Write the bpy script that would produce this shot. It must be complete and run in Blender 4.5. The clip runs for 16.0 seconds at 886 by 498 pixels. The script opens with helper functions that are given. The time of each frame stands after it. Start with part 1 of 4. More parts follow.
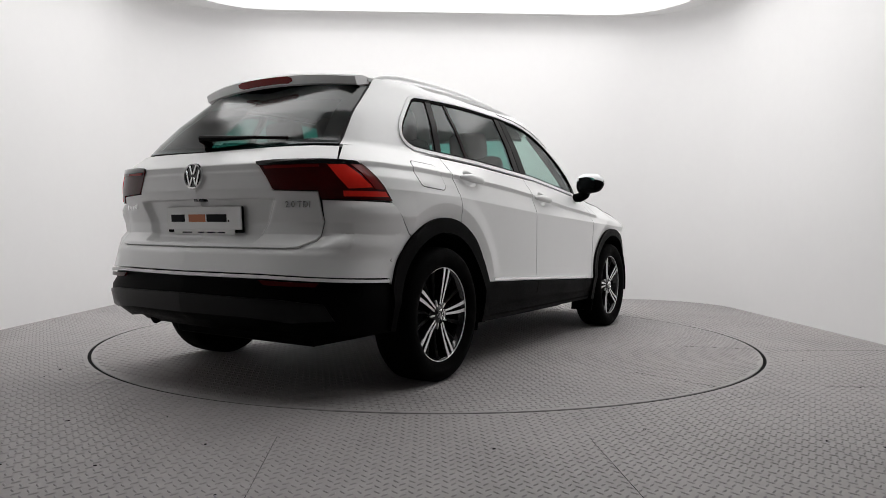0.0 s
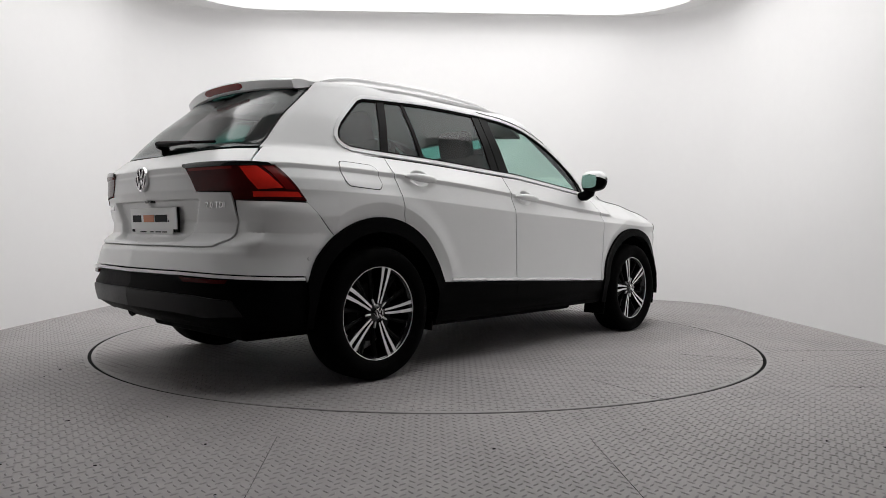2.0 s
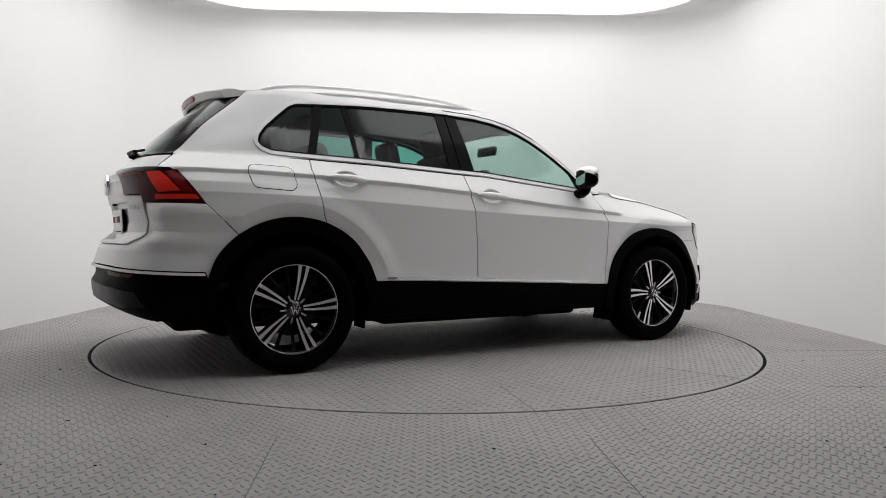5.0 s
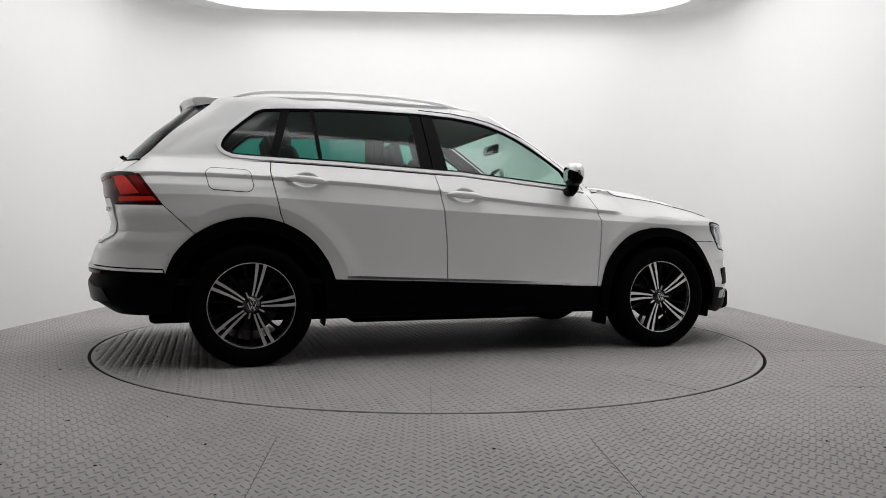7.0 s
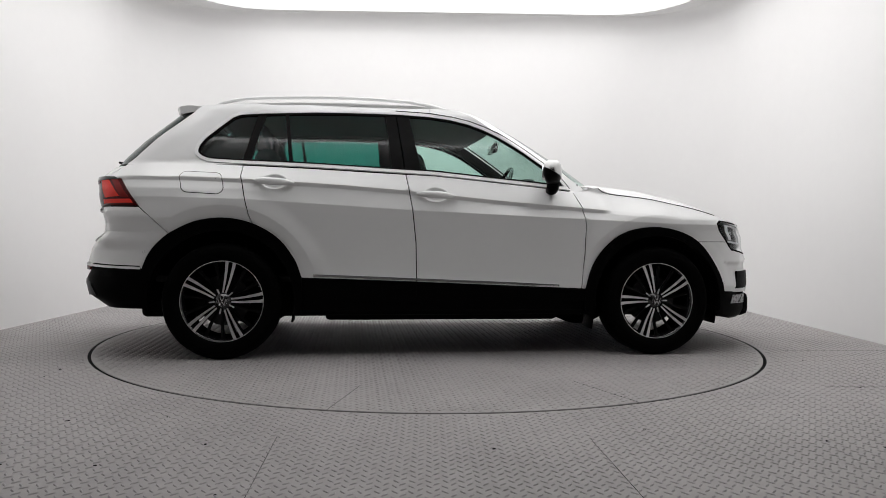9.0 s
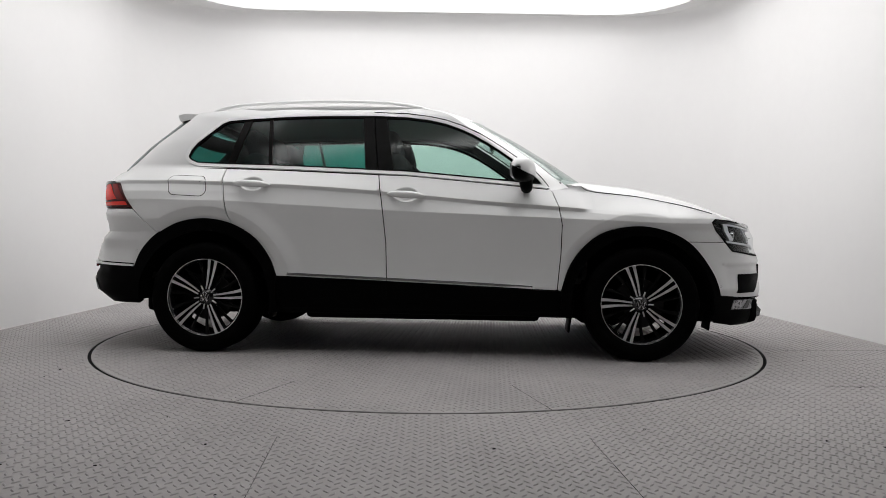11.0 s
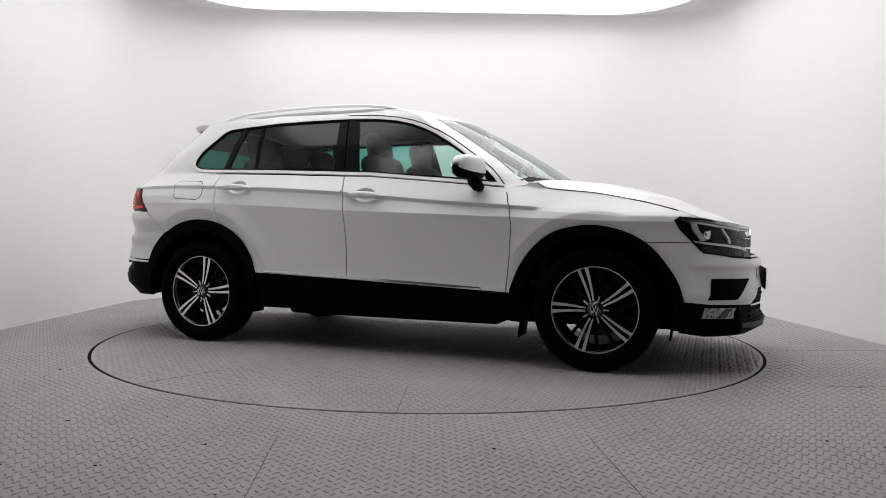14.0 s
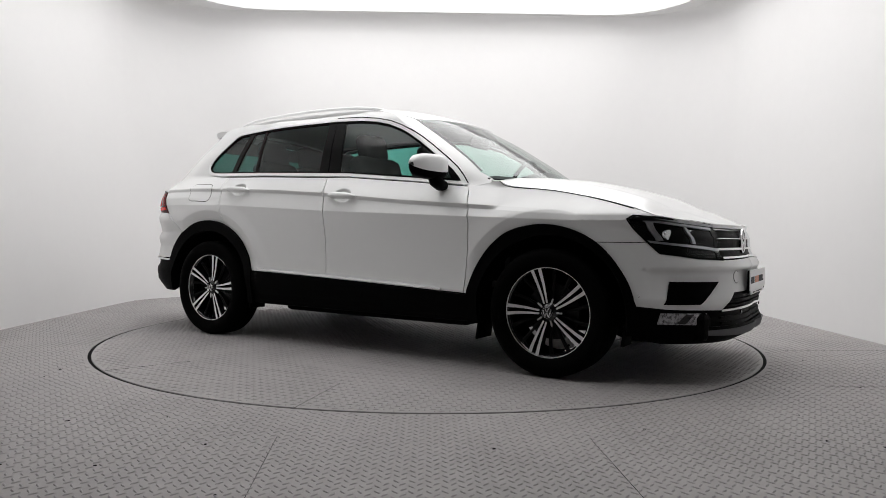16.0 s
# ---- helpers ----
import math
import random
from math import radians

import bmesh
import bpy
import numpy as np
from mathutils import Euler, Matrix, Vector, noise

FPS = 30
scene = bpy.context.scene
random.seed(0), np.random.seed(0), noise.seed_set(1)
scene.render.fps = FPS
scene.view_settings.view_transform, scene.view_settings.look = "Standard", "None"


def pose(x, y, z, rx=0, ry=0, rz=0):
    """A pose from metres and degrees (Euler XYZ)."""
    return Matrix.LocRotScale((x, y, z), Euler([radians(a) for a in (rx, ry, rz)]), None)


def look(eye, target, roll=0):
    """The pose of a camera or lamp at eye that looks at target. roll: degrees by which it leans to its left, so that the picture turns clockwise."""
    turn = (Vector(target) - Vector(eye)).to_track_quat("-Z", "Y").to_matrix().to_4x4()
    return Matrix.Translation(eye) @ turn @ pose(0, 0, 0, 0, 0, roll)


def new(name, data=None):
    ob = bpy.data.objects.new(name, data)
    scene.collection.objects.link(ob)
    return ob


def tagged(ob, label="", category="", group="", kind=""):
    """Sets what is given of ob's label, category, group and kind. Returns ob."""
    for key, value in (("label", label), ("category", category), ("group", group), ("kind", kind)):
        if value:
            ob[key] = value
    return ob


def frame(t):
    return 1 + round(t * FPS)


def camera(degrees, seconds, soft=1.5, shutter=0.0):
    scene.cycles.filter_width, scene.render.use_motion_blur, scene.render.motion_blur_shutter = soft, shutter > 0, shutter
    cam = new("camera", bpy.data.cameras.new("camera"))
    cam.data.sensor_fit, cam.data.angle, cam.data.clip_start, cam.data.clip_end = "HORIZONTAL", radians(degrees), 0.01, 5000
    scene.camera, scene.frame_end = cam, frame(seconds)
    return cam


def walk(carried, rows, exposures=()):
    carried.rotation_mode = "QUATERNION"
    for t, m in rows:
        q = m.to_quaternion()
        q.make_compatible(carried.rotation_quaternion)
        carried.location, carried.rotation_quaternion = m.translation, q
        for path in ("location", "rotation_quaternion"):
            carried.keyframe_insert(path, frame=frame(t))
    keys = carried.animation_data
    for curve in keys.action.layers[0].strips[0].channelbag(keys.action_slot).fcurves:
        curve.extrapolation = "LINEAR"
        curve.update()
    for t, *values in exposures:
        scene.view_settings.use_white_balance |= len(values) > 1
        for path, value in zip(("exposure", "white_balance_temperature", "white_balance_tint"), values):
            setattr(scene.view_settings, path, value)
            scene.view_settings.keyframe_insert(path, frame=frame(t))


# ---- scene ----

# ---------- camera ----------
cam = camera(65.05, 16.0, soft=0.55)
EYE = Vector((0.0, -5.155, 0.752))
YAW, PITCH = radians(0.989), radians(-1.227)
AIM = Vector((math.sin(YAW) * math.cos(PITCH), math.cos(YAW) * math.cos(PITCH), math.sin(PITCH)))
stand = look(EYE, EYE + AIM, 0.596)
walk(cam, [(0.0, stand), (16.0, stand)])
scene.view_settings.exposure = 0.0

# ---------- light ----------
world = bpy.data.worlds.new("world")
scene.world = world
world.use_nodes = True
world.node_tree.nodes["Background"].inputs[0].default_value = (0.9, 0.95, 1.0, 1)
world.node_tree.nodes["Background"].inputs[1].default_value = 0.02
STRIP_POWER, PANEL_POWER = 3.3, 2.08


# ---------- materials ----------
def material(name, color, rough=0.5, metal=0.0, coat=0.0, grain=0.0, scale=8.0, bump=0.0, bump_scale=200.0, emit=None, power=0.0, spec=0.5, coat_rough=0.04):
    """Principled surface with two scales of variation in tone and gloss, and a fine relief."""
    m = bpy.data.materials.new(name)
    m.use_nodes = True
    nt = m.node_tree
    b = nt.nodes["Principled BSDF"]
    b.inputs["Base Color"].default_value = (*color, 1)
    b.inputs["Roughness"].default_value = rough
    b.inputs["Metallic"].default_value = metal
    b.inputs["Specular IOR Level"].default_value = spec
    b.inputs["Coat Weight"].default_value = coat
    b.inputs["Coat Roughness"].default_value = coat_rough
    if emit:
        b.inputs["Emission Color"].default_value = (*emit, 1)
        b.inputs["Emission Strength"].default_value = power
    tc = nt.nodes.new("ShaderNodeTexCoord")
    if grain > 0:
        total = None
        for k, (f, w) in enumerate(((scale, 0.6), (scale * 9, 0.4))):
            n = nt.nodes.new("ShaderNodeTexNoise")
            n.inputs["Scale"].default_value = f
            n.inputs["Detail"].default_value = 4
            nt.links.new(tc.outputs["Object"], n.inputs["Vector"])
            r = nt.nodes.new("ShaderNodeMapRange")
            r.inputs["From Min"].default_value, r.inputs["From Max"].default_value = 0.3, 0.7
            r.inputs["To Min"].default_value, r.inputs["To Max"].default_value = -grain * w, grain * w
            nt.links.new(n.outputs["Fac"], r.inputs["Value"])
            if total is None:
                total = r.outputs[0]
            else:
                a = nt.nodes.new("ShaderNodeMath")
                nt.links.new(total, a.inputs[0])
                nt.links.new(r.outputs[0], a.inputs[1])
                total = a.outputs[0]
        one = nt.nodes.new("ShaderNodeMath")
        one.inputs[1].default_value = 1.0
        nt.links.new(total, one.inputs[0])
        mul = nt.nodes.new("ShaderNodeVectorMath")
        mul.operation = "SCALE"
        mul.inputs[0].default_value = color
        nt.links.new(one.outputs[0], mul.inputs["Scale"])
        nt.links.new(mul.outputs[0], b.inputs["Base Color"])
        ro = nt.nodes.new("ShaderNodeMath")
        ro.operation = "MULTIPLY"
        ro.inputs[1].default_value = rough
        nt.links.new(one.outputs[0], ro.inputs[0])
        nt.links.new(ro.outputs[0], b.inputs["Roughness"])
    if bump > 0:
        n = nt.nodes.new("ShaderNodeTexNoise")
        n.inputs["Scale"].default_value = bump_scale
        nt.links.new(tc.outputs["Object"], n.inputs["Vector"])
        bp = nt.nodes.new("ShaderNodeBump")
        bp.inputs["Strength"].default_value = bump
        bp.inputs["Distance"].default_value = 0.002
        nt.links.new(n.outputs["Fac"], bp.inputs["Height"])
        nt.links.new(bp.outputs[0], b.inputs["Normal"])
    return m


def glass(name, tint, rough=0.0, gloss=0.06):
    """A thin tinted pane: what comes through is tinted, the gloss grows towards grazing views."""
    m = bpy.data.materials.new(name)
    m.use_nodes = True
    nt = m.node_tree
    nt.nodes.remove(nt.nodes["Principled BSDF"])
    out = nt.nodes["Material Output"]
    t = nt.nodes.new("ShaderNodeBsdfTransparent")
    t.inputs[0].default_value = (*tint, 1)
    g = nt.nodes.new("ShaderNodeBsdfGlossy")
    g.inputs["Roughness"].default_value = rough
    w = nt.nodes.new("ShaderNodeLayerWeight")
    w.inputs["Blend"].default_value = 0.5
    p = nt.nodes.new("ShaderNodeMath")
    p.operation, p.inputs[1].default_value = "POWER", 5.0
    f = nt.nodes.new("ShaderNodeMath")
    f.operation, f.inputs[1].default_value, f.inputs[2].default_value = "MULTIPLY_ADD", 1 - gloss, gloss
    nt.links.new(w.outputs["Facing"], p.inputs[0])
    nt.links.new(p.outputs[0], f.inputs[0])
    mix = nt.nodes.new("ShaderNodeMixShader")
    nt.links.new(f.outputs[0], mix.inputs[0])
    nt.links.new(t.outputs[0], mix.inputs[1])
    nt.links.new(g.outputs[0], mix.inputs[2])
    nt.links.new(mix.outputs[0], out.inputs[0])
    return m


WALL = material("wall_paint", (0.80, 0.794, 0.792), 0.6, grain=0.012, scale=1.2, bump=0.05, bump_scale=90)
DARKWALL = material("dark_wall_paint", (0.19, 0.188, 0.187), 0.8, grain=0.1, scale=1.5)
CEIL = material("ceiling_paint", (0.80, 0.794, 0.792), 0.6, grain=0.01, scale=1.5)
PANEL = material("light_panel", (0.9, 0.9, 0.9), 0.5, emit=(1.0, 0.992, 0.99), power=PANEL_POWER)
STRIP = material("light_strip", (0.9, 0.9, 0.9), 0.5, emit=(1.0, 0.992, 0.99), power=STRIP_POWER)
STEEL = material("floor_paint", (0.350, 0.335, 0.332), 0.50, grain=0.16, scale=1.7, bump=0.08, bump_scale=350, spec=0.2)
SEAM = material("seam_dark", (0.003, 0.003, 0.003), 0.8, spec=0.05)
WHITE = material("white_paint", (0.80, 0.803, 0.80), 0.38, coat=0.6, coat_rough=0.14, grain=0.012, scale=3.0)
BLACK = material("black_plastic", (0.0014, 0.0014, 0.0015), 0.45, grain=0.25, scale=6, bump=0.1, bump_scale=900, spec=0.03)
PILLAR = material("pillar_black", (0.004, 0.004, 0.004), 0.3, spec=0.07)
VALANCE = material("valance_plastic", (0.006, 0.006, 0.0065), 0.35, grain=0.2, scale=7, spec=0.15)
FOGLENS = material("fog_lens", (0.30, 0.30, 0.31), 0.3, metal=0.7, grain=0.4, scale=60)
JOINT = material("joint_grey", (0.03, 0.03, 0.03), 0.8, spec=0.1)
GLOSS = material("gloss_black", (0.006, 0.006, 0.007), 0.12, coat=0.5)
RUBBER = material("tyre_rubber", (0.0018, 0.0018, 0.0018), 0.7, grain=0.3, scale=12, bump=0.2, bump_scale=500, spec=0.03)
BRIGHT = material("bright_trim", (0.86, 0.86, 0.86), 0.30, metal=0.0, grain=0.02, scale=30)
CHROME = material("chrome", (0.85, 0.85, 0.86), 0.12, metal=1.0)
SILVER = material("satin_silver", (0.72, 0.72, 0.73), 0.30, metal=1.0, grain=0.05, scale=20)
CUT = material("machined_alloy", (0.75, 0.75, 0.76), 0.32, metal=0.9, grain=0.06, scale=60)
UNDER = material("underbody", (0.003, 0.003, 0.003), 0.8, grain=0.3, scale=9, spec=0.05)
RED = material("red_lens", (0.86, 0.030, 0.018), 0.25, coat=0.1, grain=0.1, scale=30, spec=0.25)
DEEPRED = material("deep_red_lens", (0.20, 0.006, 0.006), 0.25, coat=0.1, grain=0.1, scale=30, spec=0.25)
DARKRED = material("smoked_red_lens", (0.060, 0.0025, 0.003), 0.22, grain=0.15, scale=30, spec=0.22)
TINT = glass("privacy_glass", (0.15, 0.44, 0.39), 0.13, 0.05)
REARTINT = glass("rear_privacy_glass", (0.09, 0.25, 0.225), 0.13, 0.06)
CLEAR = glass("green_glass", (0.66, 0.84, 0.78), 0.13, 0.05)
SCREEN = glass("windscreen_glass", (0.60, 0.72, 0.68), 0.10, 0.12)
LENS = glass("lamp_lens", (0.85, 0.87, 0.88), 0.0, 0.03)
FRAME = material("light_grey_frame", (0.70, 0.70, 0.70), 0.6, grain=0.03, scale=10)
TRIM = material("grey_trim", (0.10, 0.10, 0.105), 0.8, grain=0.12, scale=9)
SEATM = material("dark_upholstery", (0.022, 0.022, 0.024), 0.85, grain=0.2, scale=25, bump=0.3, bump_scale=700)
ORANGE = material("orange_print", (0.55, 0.17, 0.06), 0.4)
INK = material("black_print", (0.008, 0.008, 0.010), 0.5, spec=0.1)
PLATE = material("white_plate", (0.86, 0.86, 0.85), 0.35, coat=0.1, grain=0.02, scale=20)
MIRROR = material("mirror_glass", (0.45, 0.47, 0.48), 0.02, metal=1.0)
DISCM = material("brake_steel", (0.012, 0.012, 0.0125), 0.5, metal=0.5, grain=0.2, scale=30)
HEADL = material("light_headliner", (0.38, 0.38, 0.37), 0.9, grain=0.05, scale=20)


# ---------- mesh helpers ----------
def part(name, bm, mat, parent, label="", smooth=True):
    me = bpy.data.meshes.new(name)
    bm.to_mesh(me)
    bm.free()
    me.materials.append(mat)
    if smooth:
        me.polygons.foreach_set("use_smooth", [True] * len(me.polygons))
        me.set_sharp_from_angle(angle=radians(38))
    ob = new(name, me)
    ob.parent = parent
    if label:
        tagged(ob, label)
    return ob


def raw(name, verts, faces, mat, parent=None, smooth=False):
    me = bpy.data.meshes.new(name)
    me.from_pydata([tuple(map(float, v)) for v in verts], [], faces)
    me.update()
    me.materials.append(mat)
    if smooth:
        me.polygons.foreach_set("use_smooth", [True] * len(me.polygons))
        me.set_sharp_from_angle(angle=radians(38))
    ob = new(name, me)
    ob.parent = parent
    return ob


def box(bm, size, at, rot=(0, 0, 0), bevel=0.0, seg=2):
    g = bmesh.ops.create_cube(bm, size=1.0)
    m = pose(*at, *rot) @ Matrix.Diagonal((*size, 1))
    bmesh.ops.transform(bm, matrix=m, verts=g["verts"])
    if bevel > 0:
        es = list({e for v in g["verts"] for e in v.link_edges})
        bmesh.ops.bevel(bm, geom=es, offset=bevel, segments=seg, profile=0.5, affect="EDGES")
    return bm


def loft(bm, rings, close=True, caps=True):
    """Skin a row of rings with equal counts of points."""
    vs = [[bm.verts.new(p) for p in r] for r in rings]
    n = len(vs[0])
    for a, b in zip(vs, vs[1:]):
        for i in range(n if close else n - 1):
            j = (i + 1) % n
            bm.faces.new((a[i], a[j], b[j], b[i]))
    if caps and close:
        bm.faces.new(vs[0][::-1])
        bm.faces.new(vs[-1])
    bmesh.ops.recalc_face_normals(bm, faces=bm.faces)
    return bm


def tube(bm, pts, r, n=10, flat=1.0):
    """A round bar along a line of points."""
    pts = [Vector(p) for p in pts]
    rings = []
    for i, p in enumerate(pts):
        d = (pts[min(i + 1, len(pts) - 1)] - pts[max(i - 1, 0)]).normalized()
        side = d.cross(Vector((0, 0, 1)))
        side = side.normalized() if side.length > 0.05 else Vector((0, 1, 0))
        up = side.cross(d)
        rr = r[i] if isinstance(r, (list, tuple)) else r
        rings.append([p + side * math.cos(a) * rr + up * math.sin(a) * rr * flat for a in np.linspace(0, 2 * math.pi, n, endpoint=False)])
    return loft(bm, rings)


def turned(bm, prof, n=48, axis_y=True):
    """Turn a profile of (radius, offset) round the y axis."""
    rings = []
    for a in np.linspace(0, 2 * math.pi, n, endpoint=False):
        rings.append([(r * math.cos(a), o, r * math.sin(a)) for r, o in prof])
    vs = [[bm.verts.new(p) for p in r] for r in rings]
    for i in range(n):
        a, b = vs[i], vs[(i + 1) % n]
        for k in range(len(prof) - 1):
            bm.faces.new((a[k], b[k], b[k + 1], a[k + 1]))
    bmesh.ops.remove_doubles(bm, verts=bm.verts, dist=1e-5)
    bmesh.ops.recalc_face_normals(bm, faces=bm.faces)
    return bm


# ---------- the room ----------
HX, BACK, FRONT, CORNER, TOP = 3.22, 3.10, -3.5, 1.0, 3.3
REAR = -7.0


def plan_line(inset, z, n=14):
    """The wall's line on the plan: two straight sides and a back with rounded corners."""
    hx, back, r = HX - inset, BACK - inset, max(CORNER - inset, 0.05)
    pts = [(-hx, y) for y in np.linspace(FRONT, back - r, 14)]
    pts += [(-hx + r - r * math.cos(a), back - r + r * math.sin(a)) for a in np.linspace(0, math.pi / 2, n)[1:]]
    pts += [(x, back) for x in np.linspace(-hx + r, hx - r, 10)[1:-1]]
    pts += [(hx - r + r * math.cos(a), back - r + r * math.sin(a)) for a in np.linspace(math.pi / 2, 0, n)]
    pts += [(hx, y) for y in np.linspace(back - r, FRONT, 14)[1:]]
    return [(x, y, z) for x, y in pts]


def sheet(name, rows, mat, smooth=True):
    n = len(rows[0])
    verts = [p for r in rows for p in r]
    faces = [(k * n + i, k * n + i + 1, (k + 1) * n + i + 1, (k + 1) * n + i) for k in range(len(rows) - 1) for i in range(n - 1)]
    return raw(name, verts, faces, mat, None, smooth)


COVE, RISE = 0.16, 0.20
rows = [plan_line(0, z) for z in (-0.02, 0.4, 0.8, 1.2, TOP - RISE)]
rows += [plan_line(COVE * (1 - math.cos(a)), TOP - RISE + RISE * math.sin(a)) for a in np.linspace(0, math.pi / 2, 18)[1:]]
back_rows = [plan_line(-0.12, z) for z in (TOP + 0.1, -0.02)]
wall = sheet("wall_back", rows + [plan_line(COVE, TOP + 0.1)] + back_rows + [rows[0]], WALL)
tagged(wall, "smooth white studio wall curving round the turntable", "wall", kind="structure")

bm = bmesh.new()
box(bm, (2 * HX + 0.6, 0.12, TOP + 0.2), (0, REAR - 0.06, TOP / 2))
for sx in (-1, 1):
    box(bm, (0.12, FRONT - REAR, TOP + 0.2), (sx * (HX + 0.18), (FRONT + REAR) / 2, TOP / 2))
front_wall = part("wall_front", bm, DARKWALL, None, smooth=False)
tagged(front_wall, "dark grey walls of the open side behind the camera", "wall", kind="structure")


def rounded_rect(x0, x1, y0, y1, r, n=10):
    pts = []
    for cx, cy, a0 in ((x1 - r, y1 - r, 0), (x0 + r, y1 - r, 90), (x0 + r, y0 + r, 180), (x1 - r, y0 + r, 270)):
        pts += [(cx + r * math.cos(radians(a0 + a)), cy + r * math.sin(radians(a0 + a))) for a in np.linspace(0, 90, n)]
    return pts


OPEN = rounded_rect(-2.74, 2.86, -1.55, 2.88, 0.9)
OUTER = rounded_rect(-HX + 0.12, HX - 0.12, FRONT, BACK - 0.12, 0.85)
bm = bmesh.new()
box(bm, (2 * HX + 0.6, FRONT - REAR, 0.1), (0, (FRONT + REAR) / 2, TOP + 0.06))
tagged(part("ceiling_front", bm, DARKWALL, None, smooth=False), "dark ceiling behind the camera", "ceiling", kind="structure")
n = len(OPEN)
verts = [(x, y, TOP + 0.003) for x, y in OUTER] + [(x, y, TOP + 0.003) for x, y in OPEN] + [(x, y, TOP + 0.05) for x, y in OPEN] + [(x, y, TOP + 0.05) for x, y in OUTER]
faces = []
for i in range(n):
    j = (i + 1) % n
    for k in range(3):
        faces.append((k * n + i, k * n + j, (k + 1) * n + j, (k + 1) * n + i))
ceiling = raw("ceiling", verts, faces, CEIL)
tagged(ceiling, "white ceiling with a large rounded light opening", "ceiling", kind="structure")
lightbox = raw("ceiling_light", [(x, y, TOP + 0.045) for x, y in OPEN], [tuple(range(n))[::-1]], PANEL)
bm = bmesh.new()
n2 = len(OPEN)
rim = [[bm.verts.new((x * (1 + d / 2.8), y * (1 + d / 2.8), z)) for x, y in OPEN] for d, z in ((-0.006, TOP + 0.02), (-0.006, TOP - 0.006), (0.008, TOP - 0.006), (0.008, TOP + 0.02))]
for u, v in zip(rim, rim[1:]):
    for i in range(n2):
        bm.faces.new((u[i], u[(i + 1) % n2], v[(i + 1) % n2], v[i]))
part("frame", bm, FRAME, lightbox, "thin grey panel frame", smooth=False)
tagged(lightbox, "large rounded glowing light panel set in the ceiling", "ceiling light")


def strip_light(x0, x1, y0, y1, r):
    """A long rounded lamp under the ceiling: a grey housing with a glowing diffuser."""
    line = rounded_rect(x0, x1, y0, y1, r)
    k = len(line)
    base = [(x, y, z) for z in (TOP + 0.002, TOP - 0.030) for x, y in line]
    lamp = raw("strip_light", base, [(i, (i + 1) % k, k + (i + 1) % k, k + i) for i in range(k)], FRAME)
    tagged(lamp, "long rounded white strip light under the ceiling", "ceiling light")
    raw("diffuser", [(x, y, TOP - 0.026) for x, y in line], [tuple(range(k))[::-1]], STRIP, lamp)


strip_light(-2.45, 2.55, -2.62, -2.22, 0.18)

# ---------- the floor and the turntable ----------
DISC = 2.2606


def ring_sheet(r0, r1, z, n=180):
    a = np.linspace(0, 2 * math.pi, n, endpoint=False)
    return [(r * math.cos(t), r * math.sin(t), z) for r in (r0, r1) for t in a]


n = 180
sq = []
for t in np.linspace(0, 2 * math.pi, n, endpoint=False):
    c, s = math.cos(t), math.sin(t)
    x1, y1 = (HX + 0.2) / max(abs(c), 1e-6), ((BACK + 0.1) if s > 0 else -REAR) / max(abs(s), 1e-6)
    k = min(x1, y1)
    sq.append((k * c, k * s, 0.0))
verts = ring_sheet(DISC + 0.010, DISC + 0.010, 0.0)[:n] + sq + [(x, y, -0.05) for x, y, z in ring_sheet(DISC + 0.010, 1, 0)[:n]]
faces = [(i, n + i, n + (i + 1) % n, (i + 1) % n) for i in range(n)] + [(i, (i + 1) % n, 2 * n + (i + 1) % n, 2 * n + i) for i in range(n)]
floor = raw("floor", verts, faces, STEEL)
tagged(floor, "grey painted steel tread plate floor", "floor", kind="structure")
pit = raw("floor_pit", [(x, y, -0.05) for x, y, z in ring_sheet(DISC + 0.05, 1, 0)[:n]], [tuple(range(n))], SEAM)
seal = raw("gap_seal", ring_sheet(DISC - 0.0095, DISC + 0.0098, -0.0040), [(i, (i + 1) % n, n + (i + 1) % n, n + i) for i in range(n)], SEAM)
tagged(seal, "black gap round the turntable", "floor", kind="structure")
tagged(pit, "dark pit below the turntable gap", "floor", kind="structure")

a = np.linspace(0, 2 * math.pi, n, endpoint=False)
prof = ((DISC - 0.010, -0.045), (DISC - 0.010, -0.003), (DISC - 0.012, 0.0))
verts = [(r * math.cos(t), r * math.sin(t), z) for r, z in prof for t in a]
faces = [(k * n + i, k * n + (i + 1) % n, (k + 1) * n + (i + 1) % n, (k + 1) * n + i) for k in range(2) for i in range(n)] + [tuple(range(2 * n, 3 * n))]
turntable = raw("turntable", verts, faces, STEEL)
tagged(turntable, "round grey steel tread plate turntable under the car", "turntable")


